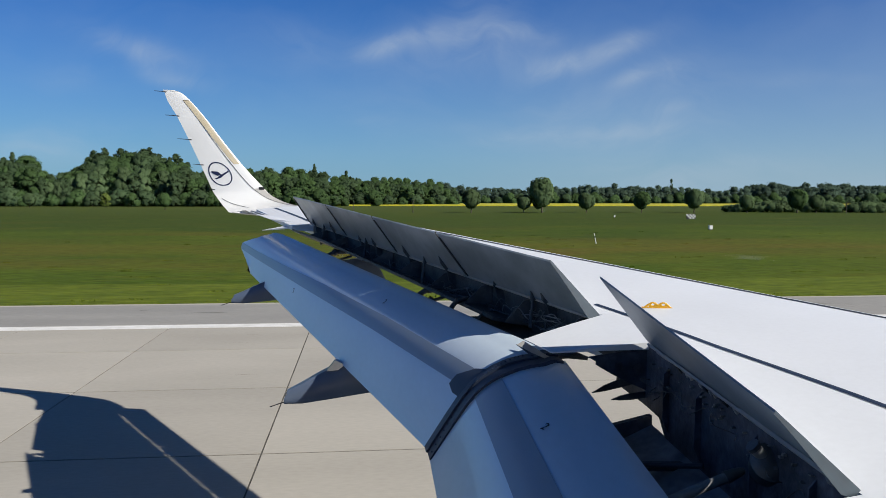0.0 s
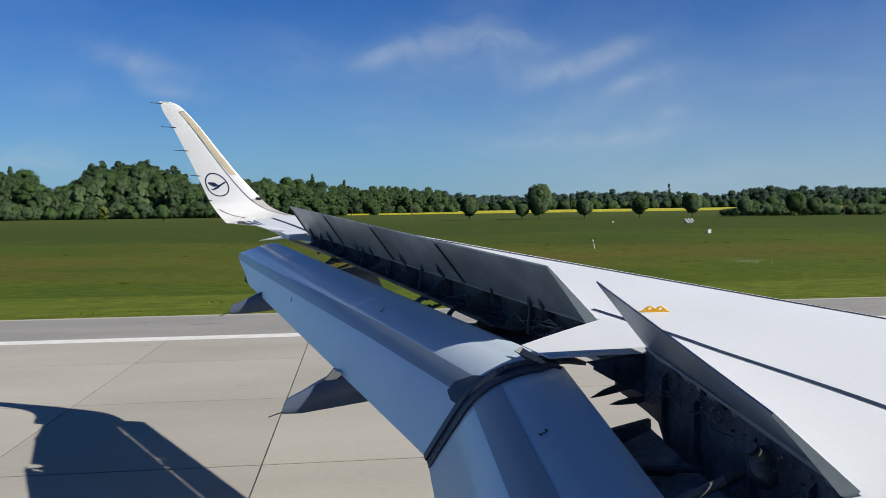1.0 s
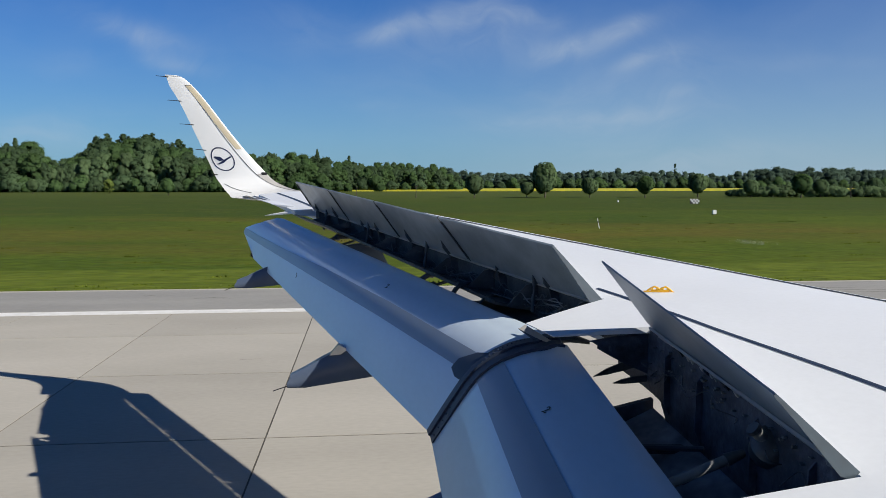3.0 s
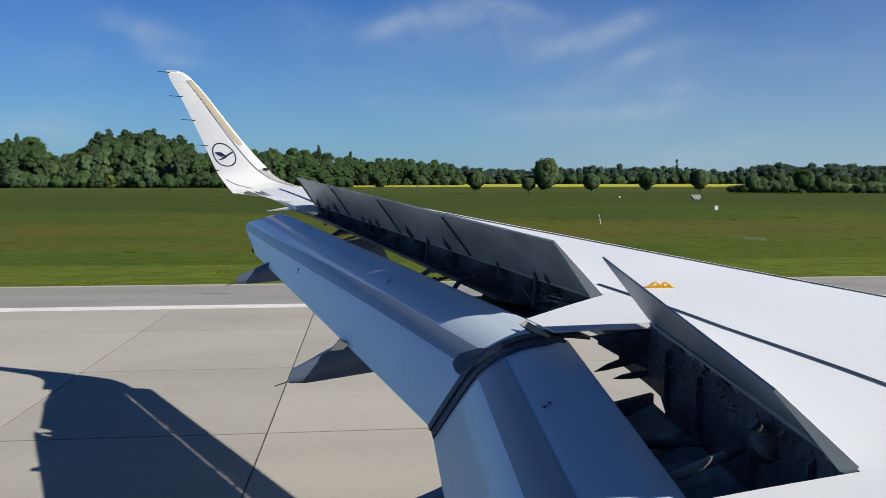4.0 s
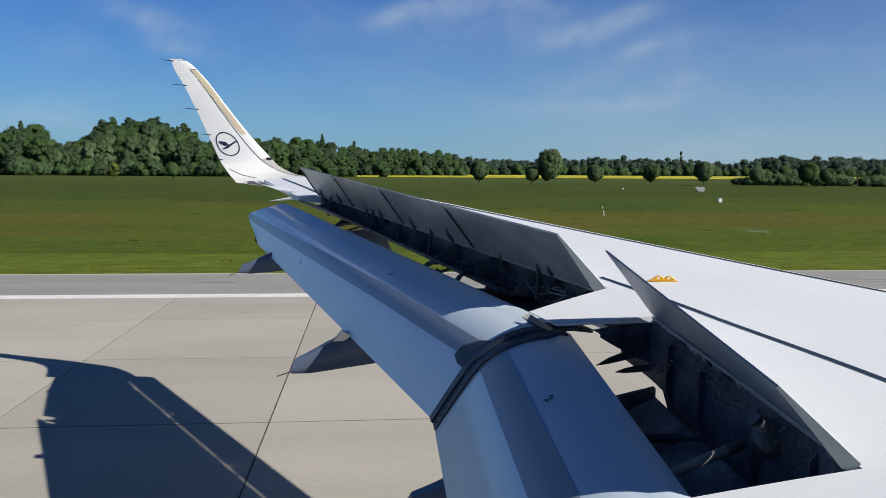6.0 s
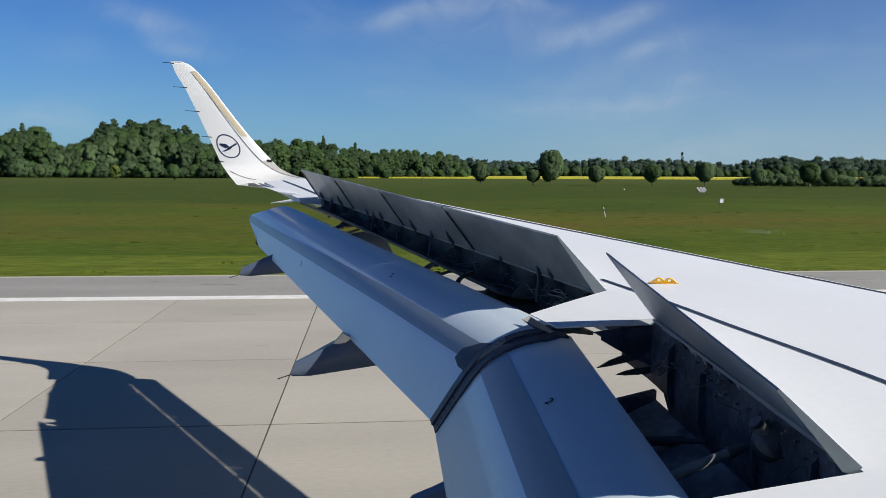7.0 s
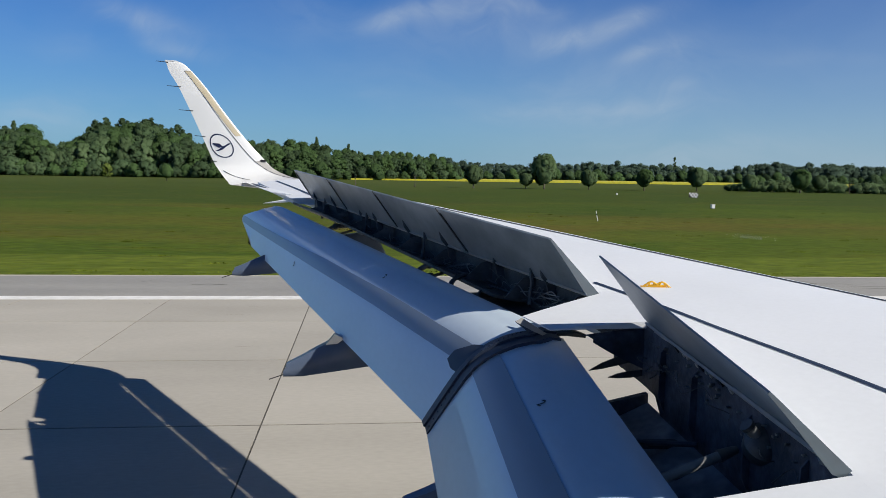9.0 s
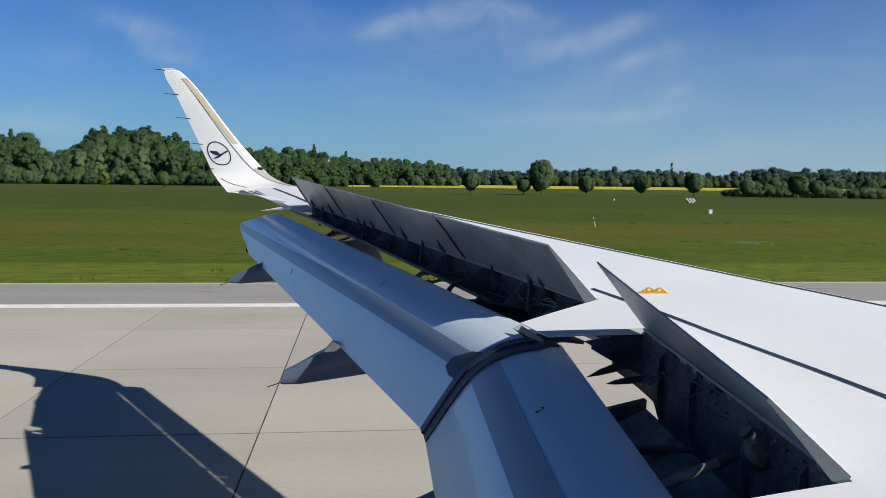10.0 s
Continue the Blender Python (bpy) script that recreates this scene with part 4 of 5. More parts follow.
part("seam", tip_band(3.3, 10.05, lambda t: 0.18 + 0.03 * max(0, min(3, t - 5)) + 0.03 * max(0, min(1, t - 8)), lambda t: 0.197 + 0.03 * max(0, min(3, t - 5)) + 0.03 * max(0, min(1, t - 8)), 0.0055), BRACKET, tip)
part("seam", tip_band(10.02, 10.06, lambda t: 0.05, lambda t: 0.31, 0.006), BRACKET, tip)


def tip_surface(u, v, lift=0.005):
    """A point near the emblem's middle: u aft, v up along the winglet, in metres."""
    t = 6.66 + v / 0.46
    lx, lz, tx, tz, y = spline(TIP, 6.66)
    x = lerp(lx, tx, 0.655) - u - v * 0.42
    lx, lz, tx, tz, y = spline(TIP, t)
    p, n = tip_point(t, (lx - x) / (lx - tx), 1)
    return p + n * lift


def emblem_ring(r0, r1):
    bm = bmesh.new()
    rows = [(bm.verts.new(tip_surface(r0 * math.cos(a), r0 * math.sin(a))), bm.verts.new(tip_surface(r1 * math.cos(a), r1 * math.sin(a)))) for a in (2 * math.pi * k / 48 for k in range(48))]
    for k in range(48):
        a, b = rows[k], rows[(k + 1) % 48]
        bm.faces.new((a[0], a[1], b[1], b[0]))
    return bm


part("emblem_ring", emblem_ring(0.205, 0.226), BLUE, tip, "dark blue ring emblem")


def emblem_bar(pts):
    bm = bmesh.new()
    bm.faces.new([bm.verts.new(tip_surface(u, v, 0.006)) for u, v in pts])
    return bm


part("emblem_bar", emblem_bar([(-0.20, 0.035), (-0.17, 0.050), (-0.10, 0.022), (0.0, -0.015), (0.10, -0.060), (0.16, -0.075), (0.11, -0.085), (0.0, -0.060), (-0.08, -0.015)]), BLUE, tip)
part("emblem_bar", emblem_bar([(-0.02, -0.01), (0.03, 0.045), (0.15, 0.06), (0.17, 0.045), (0.15, 0.02), (0.07, -0.03)]), BLUE, tip)
for t, reach in ((6.06, 0.05), (7.05, 0.13), (8.03, 0.20), (9.02, 0.20), (11.3, 0.16)):
    p, n = tip_point(t, 0.97, 0)
    ob = part("static_wick", tube([p + Vector((0.04, 0, -0.006)), p + Vector((-0.04, -0.01, 0)), p + Vector((-0.04 - reach, -0.02, 0.012))], 0.010, 6, ends=0.005), SEAL, tip)
p, n = tip_point(5.72, 0.06, 1)
part("navigation_light", box((-0.06, -0.02, -0.035), (0.06, 0.02, 0.035), 0.014), SEAL, tip, "dark navigation light window").location = p

# ---- ground, runway, shoulder ----
def field_material():
    m = bpy.data.materials.new("meadow grass")
    m.use_nodes = True
    nt = m.node_tree
    N, L = nt.nodes.new, nt.links.new
    bsdf = nt.nodes["Principled BSDF"]
    bsdf.inputs["Roughness"].default_value, bsdf.inputs["Specular IOR Level"].default_value = 0.9, 0.08
    geo = N("ShaderNodeNewGeometry")

    def noise(scale, stretch, detail=5):
        mp = N("ShaderNodeMapping")
        mp.inputs["Scale"].default_value = stretch
        L(geo.outputs["Position"], mp.inputs[0])
        n = N("ShaderNodeTexNoise")
        n.inputs["Scale"].default_value, n.inputs["Detail"].default_value = scale, detail
        L(mp.outputs[0], n.inputs["Vector"])
        return n.outputs["Fac"]

    def rng(v, a, b, c=0.0, d=1.0):
        r = N("ShaderNodeMapRange")
        r.inputs["From Min"].default_value, r.inputs["From Max"].default_value = a, b
        r.inputs["To Min"].default_value, r.inputs["To Max"].default_value = c, d
        L(v, r.inputs["Value"])
        return r.outputs[0]

    def mix(f, a, b):
        x = N("ShaderNodeMix")
        x.data_type = "RGBA"
        L(f, x.inputs["Factor"])
        for k, v in (("A", a), ("B", b)):
            if isinstance(v, tuple):
                x.inputs[k].default_value = (*v, 1)
            else:
                L(v, x.inputs[k])
        return x.outputs["Result"]

    sep = N("ShaderNodeSeparateXYZ")
    L(geo.outputs["Position"], sep.inputs[0])
    base = mix(rng(noise(0.09, (0.5, 0.8, 1)), 0.35, 0.65), (0.055, 0.090, 0.009), (0.082, 0.108, 0.011))
    # seed heads turn parts of the tall grass brown
    brown = mix(rng(noise(0.055, (0.45, 1.2, 1)), 0.50, 0.66, 0, 0.55), base, (0.112, 0.086, 0.018))
    # a browner belt of ripe grass some way out from the runway
    belt = N("ShaderNodeMath")
    belt.operation = "ADD"
    L(sep.outputs[1], belt.inputs[0]), L(rng(noise(0.05, (0.5, 1, 1)), 0.3, 0.7, -9, 9), belt.inputs[1])
    ripe = N("ShaderNodeMath")
    ripe.operation = "MULTIPLY"
    L(rng(belt.outputs[0], 54, 64), ripe.inputs[0]), L(rng(belt.outputs[0], 92, 70), ripe.inputs[1])
    patchy = N("ShaderNodeMath")
    patchy.operation = "MULTIPLY"
    L(ripe.outputs[0], patchy.inputs[0]), L(rng(noise(0.10, (0.35, 1.2, 1)), 0.36, 0.62, 0.1, 0.75), patchy.inputs[1])
    brown = mix(patchy.outputs[0], brown, (0.118, 0.088, 0.020))
    # seedy pale grass far out
    far = N("ShaderNodeMath")
    far.operation = "ADD"
    L(sep.outputs[1], far.inputs[0]), L(rng(noise(0.03, (0.4, 1, 1)), 0.3, 0.7, -40, 40), far.inputs[1])
    darker = mix(rng(far.outputs[0], 75, 130, 0, 0.7), brown, (0.040, 0.062, 0.012))
    brown = mix(rng(far.outputs[0], 190, 330, 0, 0.55), darker, (0.080, 0.098, 0.028))
    # lush dark clumps and yellowish blades
    brown = mix(rng(noise(0.7, (0.6, 1, 1), 6), 0.58, 0.74, 0, 0.55), brown, (0.034, 0.066, 0.007))
    brown = mix(rng(noise(0.22, (0.5, 1.3, 1), 6), 0.56, 0.72, 0, 0.6), brown, (0.105, 0.112, 0.012))
    # the mown verge by the shoulder is brighter
    wobble = N("ShaderNodeMath")
    wobble.operation = "ADD"
    L(sep.outputs[1], wobble.inputs[0]), L(rng(noise(0.3, (0.3, 1, 1)), 0, 1, -1.2, 1.2), wobble.inputs[1])
    mown = mix(rng(noise(0.9, (0.35, 1.2, 1), 6), 0.38, 0.66), (0.118, 0.148, 0.018), (0.080, 0.112, 0.013))
    verge = mix(rng(wobble.outputs[0], 43.4, 44.8), mown, brown)
    streak = N("ShaderNodeHueSaturation")
    L(verge, streak.inputs["Color"]), L(rng(noise(2.6, (0.35, 1, 1), 8), 0.3, 0.7, 0.72, 1.26), streak.inputs["Value"])
    L(streak.outputs[0], bsdf.inputs["Base Color"])
    b = N("ShaderNodeBump")
    b.inputs["Strength"].default_value, b.inputs["Distance"].default_value = 0.8, 0.15
    L(noise(3.0, (0.5, 1, 1), 8), b.inputs["Height"]), L(b.outputs[0], bsdf.inputs["Normal"])
    return m


MEADOW = field_material()


def sheet(x0, x1, y0, y1, z, nx=1, ny=1):
    bm = bmesh.new()
    grid = [[bm.verts.new((lerp(x0, x1, i / nx), lerp(y0, y1, j / ny), z)) for j in range(ny + 1)] for i in range(nx + 1)]
    for i in range(nx):
        for j in range(ny):
            bm.faces.new((grid[i][j], grid[i + 1][j], grid[i + 1][j + 1], grid[i][j + 1]))
    return bm


def setting(name, bm, mat, label, category):
    ob = new(name, to_mesh(bm, name))
    ob.data.materials.append(mat)
    return tagged(ob, label, category, kind="structure")


ground = setting("ground", sheet(-4000, 4000, -3000, 4500, -0.06, 8, 8), MEADOW, "wide green airfield meadow with brownish tall grass", "ground")
EDGE = 29.5
runway = setting("runway", box((-1400, -33, -0.30), (1400, EDGE, -0.015)), JOINT, "pale concrete runway of large square slabs", "runway")
far_slab = [box((-1400, -33, -0.2), (-70.02, EDGE, 0)), box((70.02, -33, -0.2), (1400, EDGE, 0)), box((-70, -33, -0.2), (70, -5.72, 0))]
for bm in far_slab:
    part("runway_surface", bm, SLAB, runway)
line = part("edge_line", box((-1400, 28.63, -0.05), (1400, 29.38, 0.004)), LINE, runway, "broad white runway edge line")
shoulder = setting("shoulder", box((-1400, EDGE, -0.3), (1400, 35.0, -0.012)), SHOULDER, "grey asphalt runway shoulder strip", "shoulder")
part("edging", box((-1400, 35.0, -0.3), (1400, 35.25, 0.0)), SLAB, shoulder, "pale concrete edging beside the grass")


# ---- fuselage and gear, behind and below the window ----
def fuselage():
    """A plain barrel with one window opening where the passenger sits."""
    bm = bmesh.new()
    cy, cz, r = -1.65, 3.75, 1.98
    xs = [-9, -6, -3, -1, -0.3, -0.19, 0.19, 0.3, 1, 3, 6, 9, 12]
    angs = [radians(a) for a in sorted([22, 36.5] + [a for a in range(-90, 270, 6) if not 19 < a < 39])]
    grid = [[bm.verts.new((x, cy + r * math.cos(a), cz + r * math.sin(a))) for a in angs] for x in xs]
    for i in range(len(xs) - 1):
        for j in range(len(angs)):
            if xs[i] == -0.19 and abs(angs[j] - radians(22)) < 1e-6:
                continue
            k = (j + 1) % len(angs)
            bm.faces.new((grid[i][j], grid[i + 1][j], grid[i + 1][k], grid[i][k]))
    bm.faces.new(grid[0]), bm.faces.new(grid[-1][::-1])
    bmesh.ops.recalc_face_normals(bm, faces=bm.faces)
    bmesh.ops.solidify(bm, geom=bm.faces[:], thickness=0.02)
    return bm


part("fuselage", fuselage(), WINGLET, airliner, "plain white cabin barrel with a window opening", smooth=True, angle=30)
part("landing_gear_leg", tube([(1.3, 2.15, 3.2), (1.3, 2.1, 0.25)], 0.11, 12), FAIRING, airliner, smooth=True)
for dy in (-0.3, 0.3):
    bm = tube([(1.3, 2.1 + dy - 0.17, 0.249), (1.3, 2.1 + dy + 0.17, 0.249)], 0.63, 28)
    part("wheel", bm, RUBBER, airliner, "black main wheel tyre", smooth=True, angle=40)

# cracks and patches on the shoulder
for x, y, l, w in ((-6.95, 32.45, 1.45, 0.07), (-9.2, 33.4, 0.4, 0.06), (17.6, 33.7, 2.6, 0.05), (18.4, 32.9, 3.4, 0.06), (19.6, 32.2, 4.0, 0.05), (20.6, 31.6, 4.5, 0.05), (-20.0, 33.4, 1.3, 0.05)):
    bm = bmesh.new()
    rows = []
    for k in range(9):
        u = k / 8
        c = Vector((x + l * u, y + 0.09 * math.sin(5 * u + x) + 0.04 * math.sin(17 * u), -0.008))
        rows.append((bm.verts.new(c + Vector((0, w * (0.3 + u * (1 - u)), 0))), bm.verts.new(c - Vector((0, w * (0.3 + u * (1 - u)), 0)))))
    for a, b in zip(rows, rows[1:]):
        bm.faces.new((a[0], a[1], b[1], b[0]))
    part("crack", bm, JOINT, shoulder)


def grass_tufts():
    """Blades along the shoulder's edge and scattered clumps of taller grass."""
    r = np.random.default_rng(5)
    n1, clumps, each = 3600, 90, 26
    cy = 36.5 + 70 * r.random(clumps) ** 1.6
    cx = (r.random(clumps) * 1.75 - 0.62) * cy
    spread = r.uniform(0.15, 0.55, clumps)
    y = np.concatenate([35.27 + 1.4 * r.random(n1) ** 2.5, (cy[:, None] + r.normal(size=(clumps, each)) * 0.10).ravel()])
    x = np.concatenate([(r.random(n1) * 1.75 - 0.62) * 36, (cx[:, None] + r.normal(size=(clumps, each)) * spread[:, None]).ravel()])
    h = np.concatenate([r.uniform(0.01, 0.045, n1), r.uniform(0.03, 0.12, clumps * each)])
    w = np.concatenate([r.uniform(0.03, 0.09, n1), r.uniform(0.02, 0.07, clumps * each)])
    n = len(x)
    lean = r.normal(size=(n, 2)) * 0.5
    a = r.uniform(-0.6, 0.6, n)
    v = np.zeros((n, 3, 3))
    v[:, 0] = np.stack([x - w * np.cos(a), y - w * np.sin(a), np.full(n, -0.08)], 1)
    v[:, 1] = np.stack([x + w * np.cos(a), y + w * np.sin(a), np.full(n, -0.08)], 1)
    v[:, 2] = np.stack([x + lean[:, 0] * h, y + lean[:, 1] * h, h - 0.06], 1)
    me = bpy.data.meshes.new("grass")
    me.from_pydata(v.reshape(-1, 3).tolist(), [], np.arange(n * 3).reshape(n, 3).tolist())
    me.materials.append(MEADOW)
    return tagged(new("grass", me), "tall green meadow grass beside the runway shoulder", "grass", kind="stuff")


grass_tufts()


def flowers(seed, x, y, long, deep):
    """A drift of small white blossoms in the grass."""
    r = np.random.default_rng(seed)
    n = 170
    c = np.stack([x + r.normal(size=n) * long, y + r.normal(size=n) * deep, r.uniform(0.02, 0.28, n)], 1)
    a, w = r.uniform(0, 3.14, n), r.uniform(0.012, 0.035, n)
    d = np.stack([np.cos(a) * w, np.sin(a) * w, np.zeros(n)], 1)
    up = np.stack([np.zeros(n), -w * 0.5, w], 1)
    v = np.stack([c - d, c - up, c + d, c + up], 1)
    me = bpy.data.meshes.new("wildflowers")
    me.from_pydata(v.reshape(-1, 3).tolist(), [], np.arange(n * 4).reshape(n, 4).tolist())
    me.materials.append(LINE)
    return tagged(new("wildflowers", me), "drift of small white wildflowers in the meadow grass", "flowers", kind="stuff")


flowers(3, 29.4, 57.0, 0.55, 0.9)

# ---- trees ----
def clump_shape():
    """The unit shape of 20 faces that the dense hearts of the leafy clumps are made from."""
    bm = bmesh.new()
    bmesh.ops.create_icosphere(bm, subdivisions=1, radius=1.0)
    v = np.array([tuple(q.co) for q in bm.verts])
    f = np.array([[q.index for q in face.verts] for face in bm.faces])
    bm.free()
    return v, f


CLUMP_V, CLUMP_F = clump_shape()


def quads(centres, normals, soft, sizes, seed, clumps):
    """Many small bent leaves round dense uneven clumps, as one mesh."""
    r = np.random.default_rng(seed)
    n = len(centres)
    a = np.cross(normals, r.normal(size=(n, 3)))
    a /= np.linalg.norm(a, axis=1)[:, None] + 1e-9
    b = np.cross(normals, a)
    s = sizes[:, None]
    asp = r.uniform(0.55, 1.0, n)[:, None]
    v = np.empty((n, 4, 3))
    v[:, 0] = centres - a * s
    v[:, 1] = centres - b * s * asp + normals * s * 0.25
    v[:, 2] = centres + a * s * r.uniform(0.7, 1.1, n)[:, None]
    v[:, 3] = centres + b * s * asp + normals * s * 0.25
    me = bpy.data.meshes.new("crown")
    cv, cn = clumps
    m, size = len(cv) // len(CLUMP_V), len(CLUMP_V)
    inner = (CLUMP_F[None] + n * 4 + (np.arange(m) * size)[:, None, None]).reshape(-1, 3)
    me.from_pydata(v.reshape(-1, 3).tolist() + cv.tolist(), [], np.arange(n * 4).reshape(n, 4).tolist() + inner.tolist())
    me.shade_smooth()
    me.normals_split_custom_set_from_vertices(np.repeat(soft, 4, axis=0).tolist() + cn.tolist())
    return me


def tree(name, seed, height, wide, low, shape, mat, label, count=1500, leaf=0.42, lumps=26, category="tree"):
    """low: share of the height where the crown begins. shape: round, dome, tall or willow."""
    r = np.random.default_rng(seed)
    root = thing(name, label, category)
    bm = tube([(0, 0, -0.3), (0.05, 0.03, height * low * 0.6), (r.uniform(-0.2, 0.2), r.uniform(-0.2, 0.2), height * 0.75)], 0.032 * height + 0.05, 7, ends=0.04)
    for k in range(6):
        a = r.uniform(0, 2 * math.pi)
        z = height * r.uniform(low, 0.6)
        tube([(0, 0, z), (math.cos(a) * wide * 0.2, math.sin(a) * wide * 0.2, z + height * 0.08), (math.cos(a) * wide * 0.38, math.sin(a) * wide * 0.38, z + height * 0.2)], 0.012 * height, 5, bm, ends=0.02)
    part("trunk", bm, BARK, root, smooth=True)
    cs, ns, cores, dirs = [], [], [], []
    count, lumps = int(count * 0.62), int(lumps * 1.4)
    z0, z1 = height * low, height
    for k in range(lumps):
        h = r.uniform(0, 1) ** 0.9
        if shape == "tall":
            half = wide / 2 * math.sin(math.pi * min(1, 0.12 + 0.88 * h)) ** 0.6
        elif shape == "dome":
            half = wide / 2 * math.sqrt(max(0.03, 1 - (h * 0.97) ** 2.4))
        elif shape == "willow":
            half = wide / 2 * math.sqrt(max(0.03, 1 - abs(h * 1.5 - 0.55) ** 2.2))
        else:
            half = wide / 2 * math.sqrt(max(0.04, 1 - (2 * h - 1) ** 2))
        a = r.uniform(0, 2 * math.pi)
        d = half * r.uniform(0.2, 0.8) * (0.6 if shape == "tall" else 1)
        size = wide * (r.uniform(0.13, 0.23) if lumps < 50 else r.uniform(0.08, 0.175)) * (0.75 if shape == "tall" else 1)
        mid = np.array((d * math.cos(a), d * math.sin(a), lerp(z0 + size * 0.5, z1 - size * 0.6, h)))
        m = count // lumps
        w = r.normal(size=(m, 3))
        w /= np.linalg.norm(w, axis=1)[:, None]
        rad = size * (0.66 + 0.50 * r.random(m) ** 1.3)[:, None]
        squash = np.array((1, 1, 1.5 if shape == "willow" else 0.85))
        cs.append(mid + w * rad * squash)
        bumps = 1 + 0.20 * r.normal(size=(len(CLUMP_V), 1)).clip(-1.6, 1.6)
        cores.append(mid + CLUMP_V * size * 0.74 * squash * bumps)
        dirs.append(CLUMP_V)
        ns.append(w + r.normal(size=(m, 3)) * 0.22 + np.array((0, 0, 0.15)))
    c, n = np.concatenate(cs), np.concatenate(ns)
    core, way = np.concatenate(cores), np.concatenate(dirs)
    if shape == "round":
        core = way = np.zeros((0, 3))
        count = int(count / 0.62)
        # cut-back heads grow one dense, even crown with shallow swellings
        w = r.normal(size=(count, 3))
        w /= np.linalg.norm(w, axis=1)[:, None]
        knobs = r.normal(size=(22, 3))
        knobs /= np.linalg.norm(knobs, axis=1)[:, None]
        swell = np.clip((w @ knobs.T).max(axis=1) * 4 - 3, 0, 1)
        reach = (0.70 + 0.30 * swell) * r.uniform(0.80, 1.09, count)
        half = np.array((wide / 2, wide / 2, (z1 - z0) / 2))
        boxy = np.sign(w) * np.abs(w) ** 0.82 * np.array((0.90, 0.90, 1.0))
        c = boxy * half * reach[:, None] + np.array((0, 0, (z0 + z1) / 2))
        c[:, :2] *= (1 - 0.30 * np.clip(-w[:, 2] - 0.1, 0, 1))[:, None]
        n = w + r.normal(size=(count, 3)) * 0.35
    n /= np.linalg.norm(n, axis=1)[:, None]
    mid = np.array((0, 0, height * (low + 1) / 2 - height * 0.12))
    s = n * 0.22 + (c - mid) / np.array((wide / 2, wide / 2, height * 0.5)) * 0.8 + np.array((0, 0, 0.15))
    s /= np.linalg.norm(s, axis=1)[:, None]
    cn = way * 0.35 + (core - mid) / np.array((wide / 2, wide / 2, height * 0.5)) * 0.8 + np.array((0, 0, 0.12))
    cn /= np.linalg.norm(cn, axis=1)[:, None] + 1e-9
    me = quads(c, n, s, leaf * r.uniform(0.6, 1.3, len(c)), seed, (core, cn))
    me.name = "crown"
    me.materials.append(mat)
    crown_ob = new("crown", me)
    crown_ob.parent = root
    return root


def plant(src, x, y, scale=1.0, tall=1.0, turn=0.0):
    return copy_thing(src, Matrix.Translation((x, y, -0.06)) @ Matrix.Rotation(turn, 4, "Z") @ Matrix.Diagonal((scale, scale, scale * tall, 1)))


rt = random.Random(11)
pollard = [tree("pollard_tree", 21 + k, 7.6, 6.6, 0.20, "round", LEAF_PALE if k else LEAF, "pollarded willow with a round crown beside the field", 3300, 0.36, 60) for k in range(3)]
oak = [tree("broadleaf_tree", 31 + k, 18, 12.5, 0.0, "dome", (LEAF, LEAF_DARK, LEAF, LEAF_DARK)[k], "full green broadleaf tree at the wood's edge", 5600, 0.33, (60, 80, 70, 54)[k]) for k in range(4)]
far_oak = [tree("broadleaf_tree", 71 + k, 18, 13, 0.0, "dome", LEAF_HAZE, "hazy green broadleaf tree of a distant wood", 1700, 0.62, 30) for k in range(3)]
willow = [tree("willow_tree", 41 + k, 17, 11, 0.03, "willow", LEAF_PALE, "grey-green willow with hanging foliage in front of the wood", 4000, 0.35, 80) for k in range(2)]
poplar = [tree("poplar_tree", 51 + k, 22, 6.5, 0.03, "tall", LEAF_DARK, "slender dark poplar above the wood", 2600, 0.36, 70) for k in range(2)]
scrub = [tree("bush", 65 + k, 5.0, 8.0, 0.0, "dome", LEAF_DARK if k else LEAF, "dark undergrowth along the foot of the wood", 1400, 0.34, 30, "bush") for k in range(2)]
bush = [tree("bush", 61, 4.2, 8.5, 0.0, "dome", LEAF_PALE, "low rounded bush in front of the wood", 1200, 0.36, 26, "bush")]
for t_ob in pollard:
    t_ob["group"] = "row of pollarded trees"
for t_ob in oak + far_oak + willow + poplar:
    t_ob["group"] = "trees of the wood"
used = set()


def put(kind_list, k, *args):
    """Move the first of a kind, copy the rest."""
    src = kind_list[k % len(kind_list)]
    if src.name not in used:
        used.add(src.name)
        x, y = args[0], args[1]
        sc = args[2] if len(args) > 2 else 1.0
        tl = args[3] if len(args) > 3 else 1.0
        src.matrix_basis = Matrix.Translation((x, y, -0.06)) @ Matrix.Diagonal((sc, sc, sc * tl, 1))
        return src
    m = Matrix.Translation((args[0], args[1], -0.06)) @ Matrix.Rotation(rt.uniform(0, 6.28), 4, "Z")
    sc = args[2] if len(args) > 2 else 1.0
    tl = args[3] if len(args) > 3 else 1.0
    ob = copy_thing(src, m)
    ob.scale = (sc, sc, sc * tl)
    return ob


def bearing(mark):
    """x over y of a bearing, on a scale of 1568 marks from the left to the right of the window's outlook."""
    return math.tan(math.atan((mark - 784) / 1386) + radians(5.5))


def profile(points, mark):
    for (a, h), (b, k) in zip(points, points[1:]):
        if a <= mark <= b:
            return lerp(h, k, (mark - a) / (b - a))
    return points[-1][1]


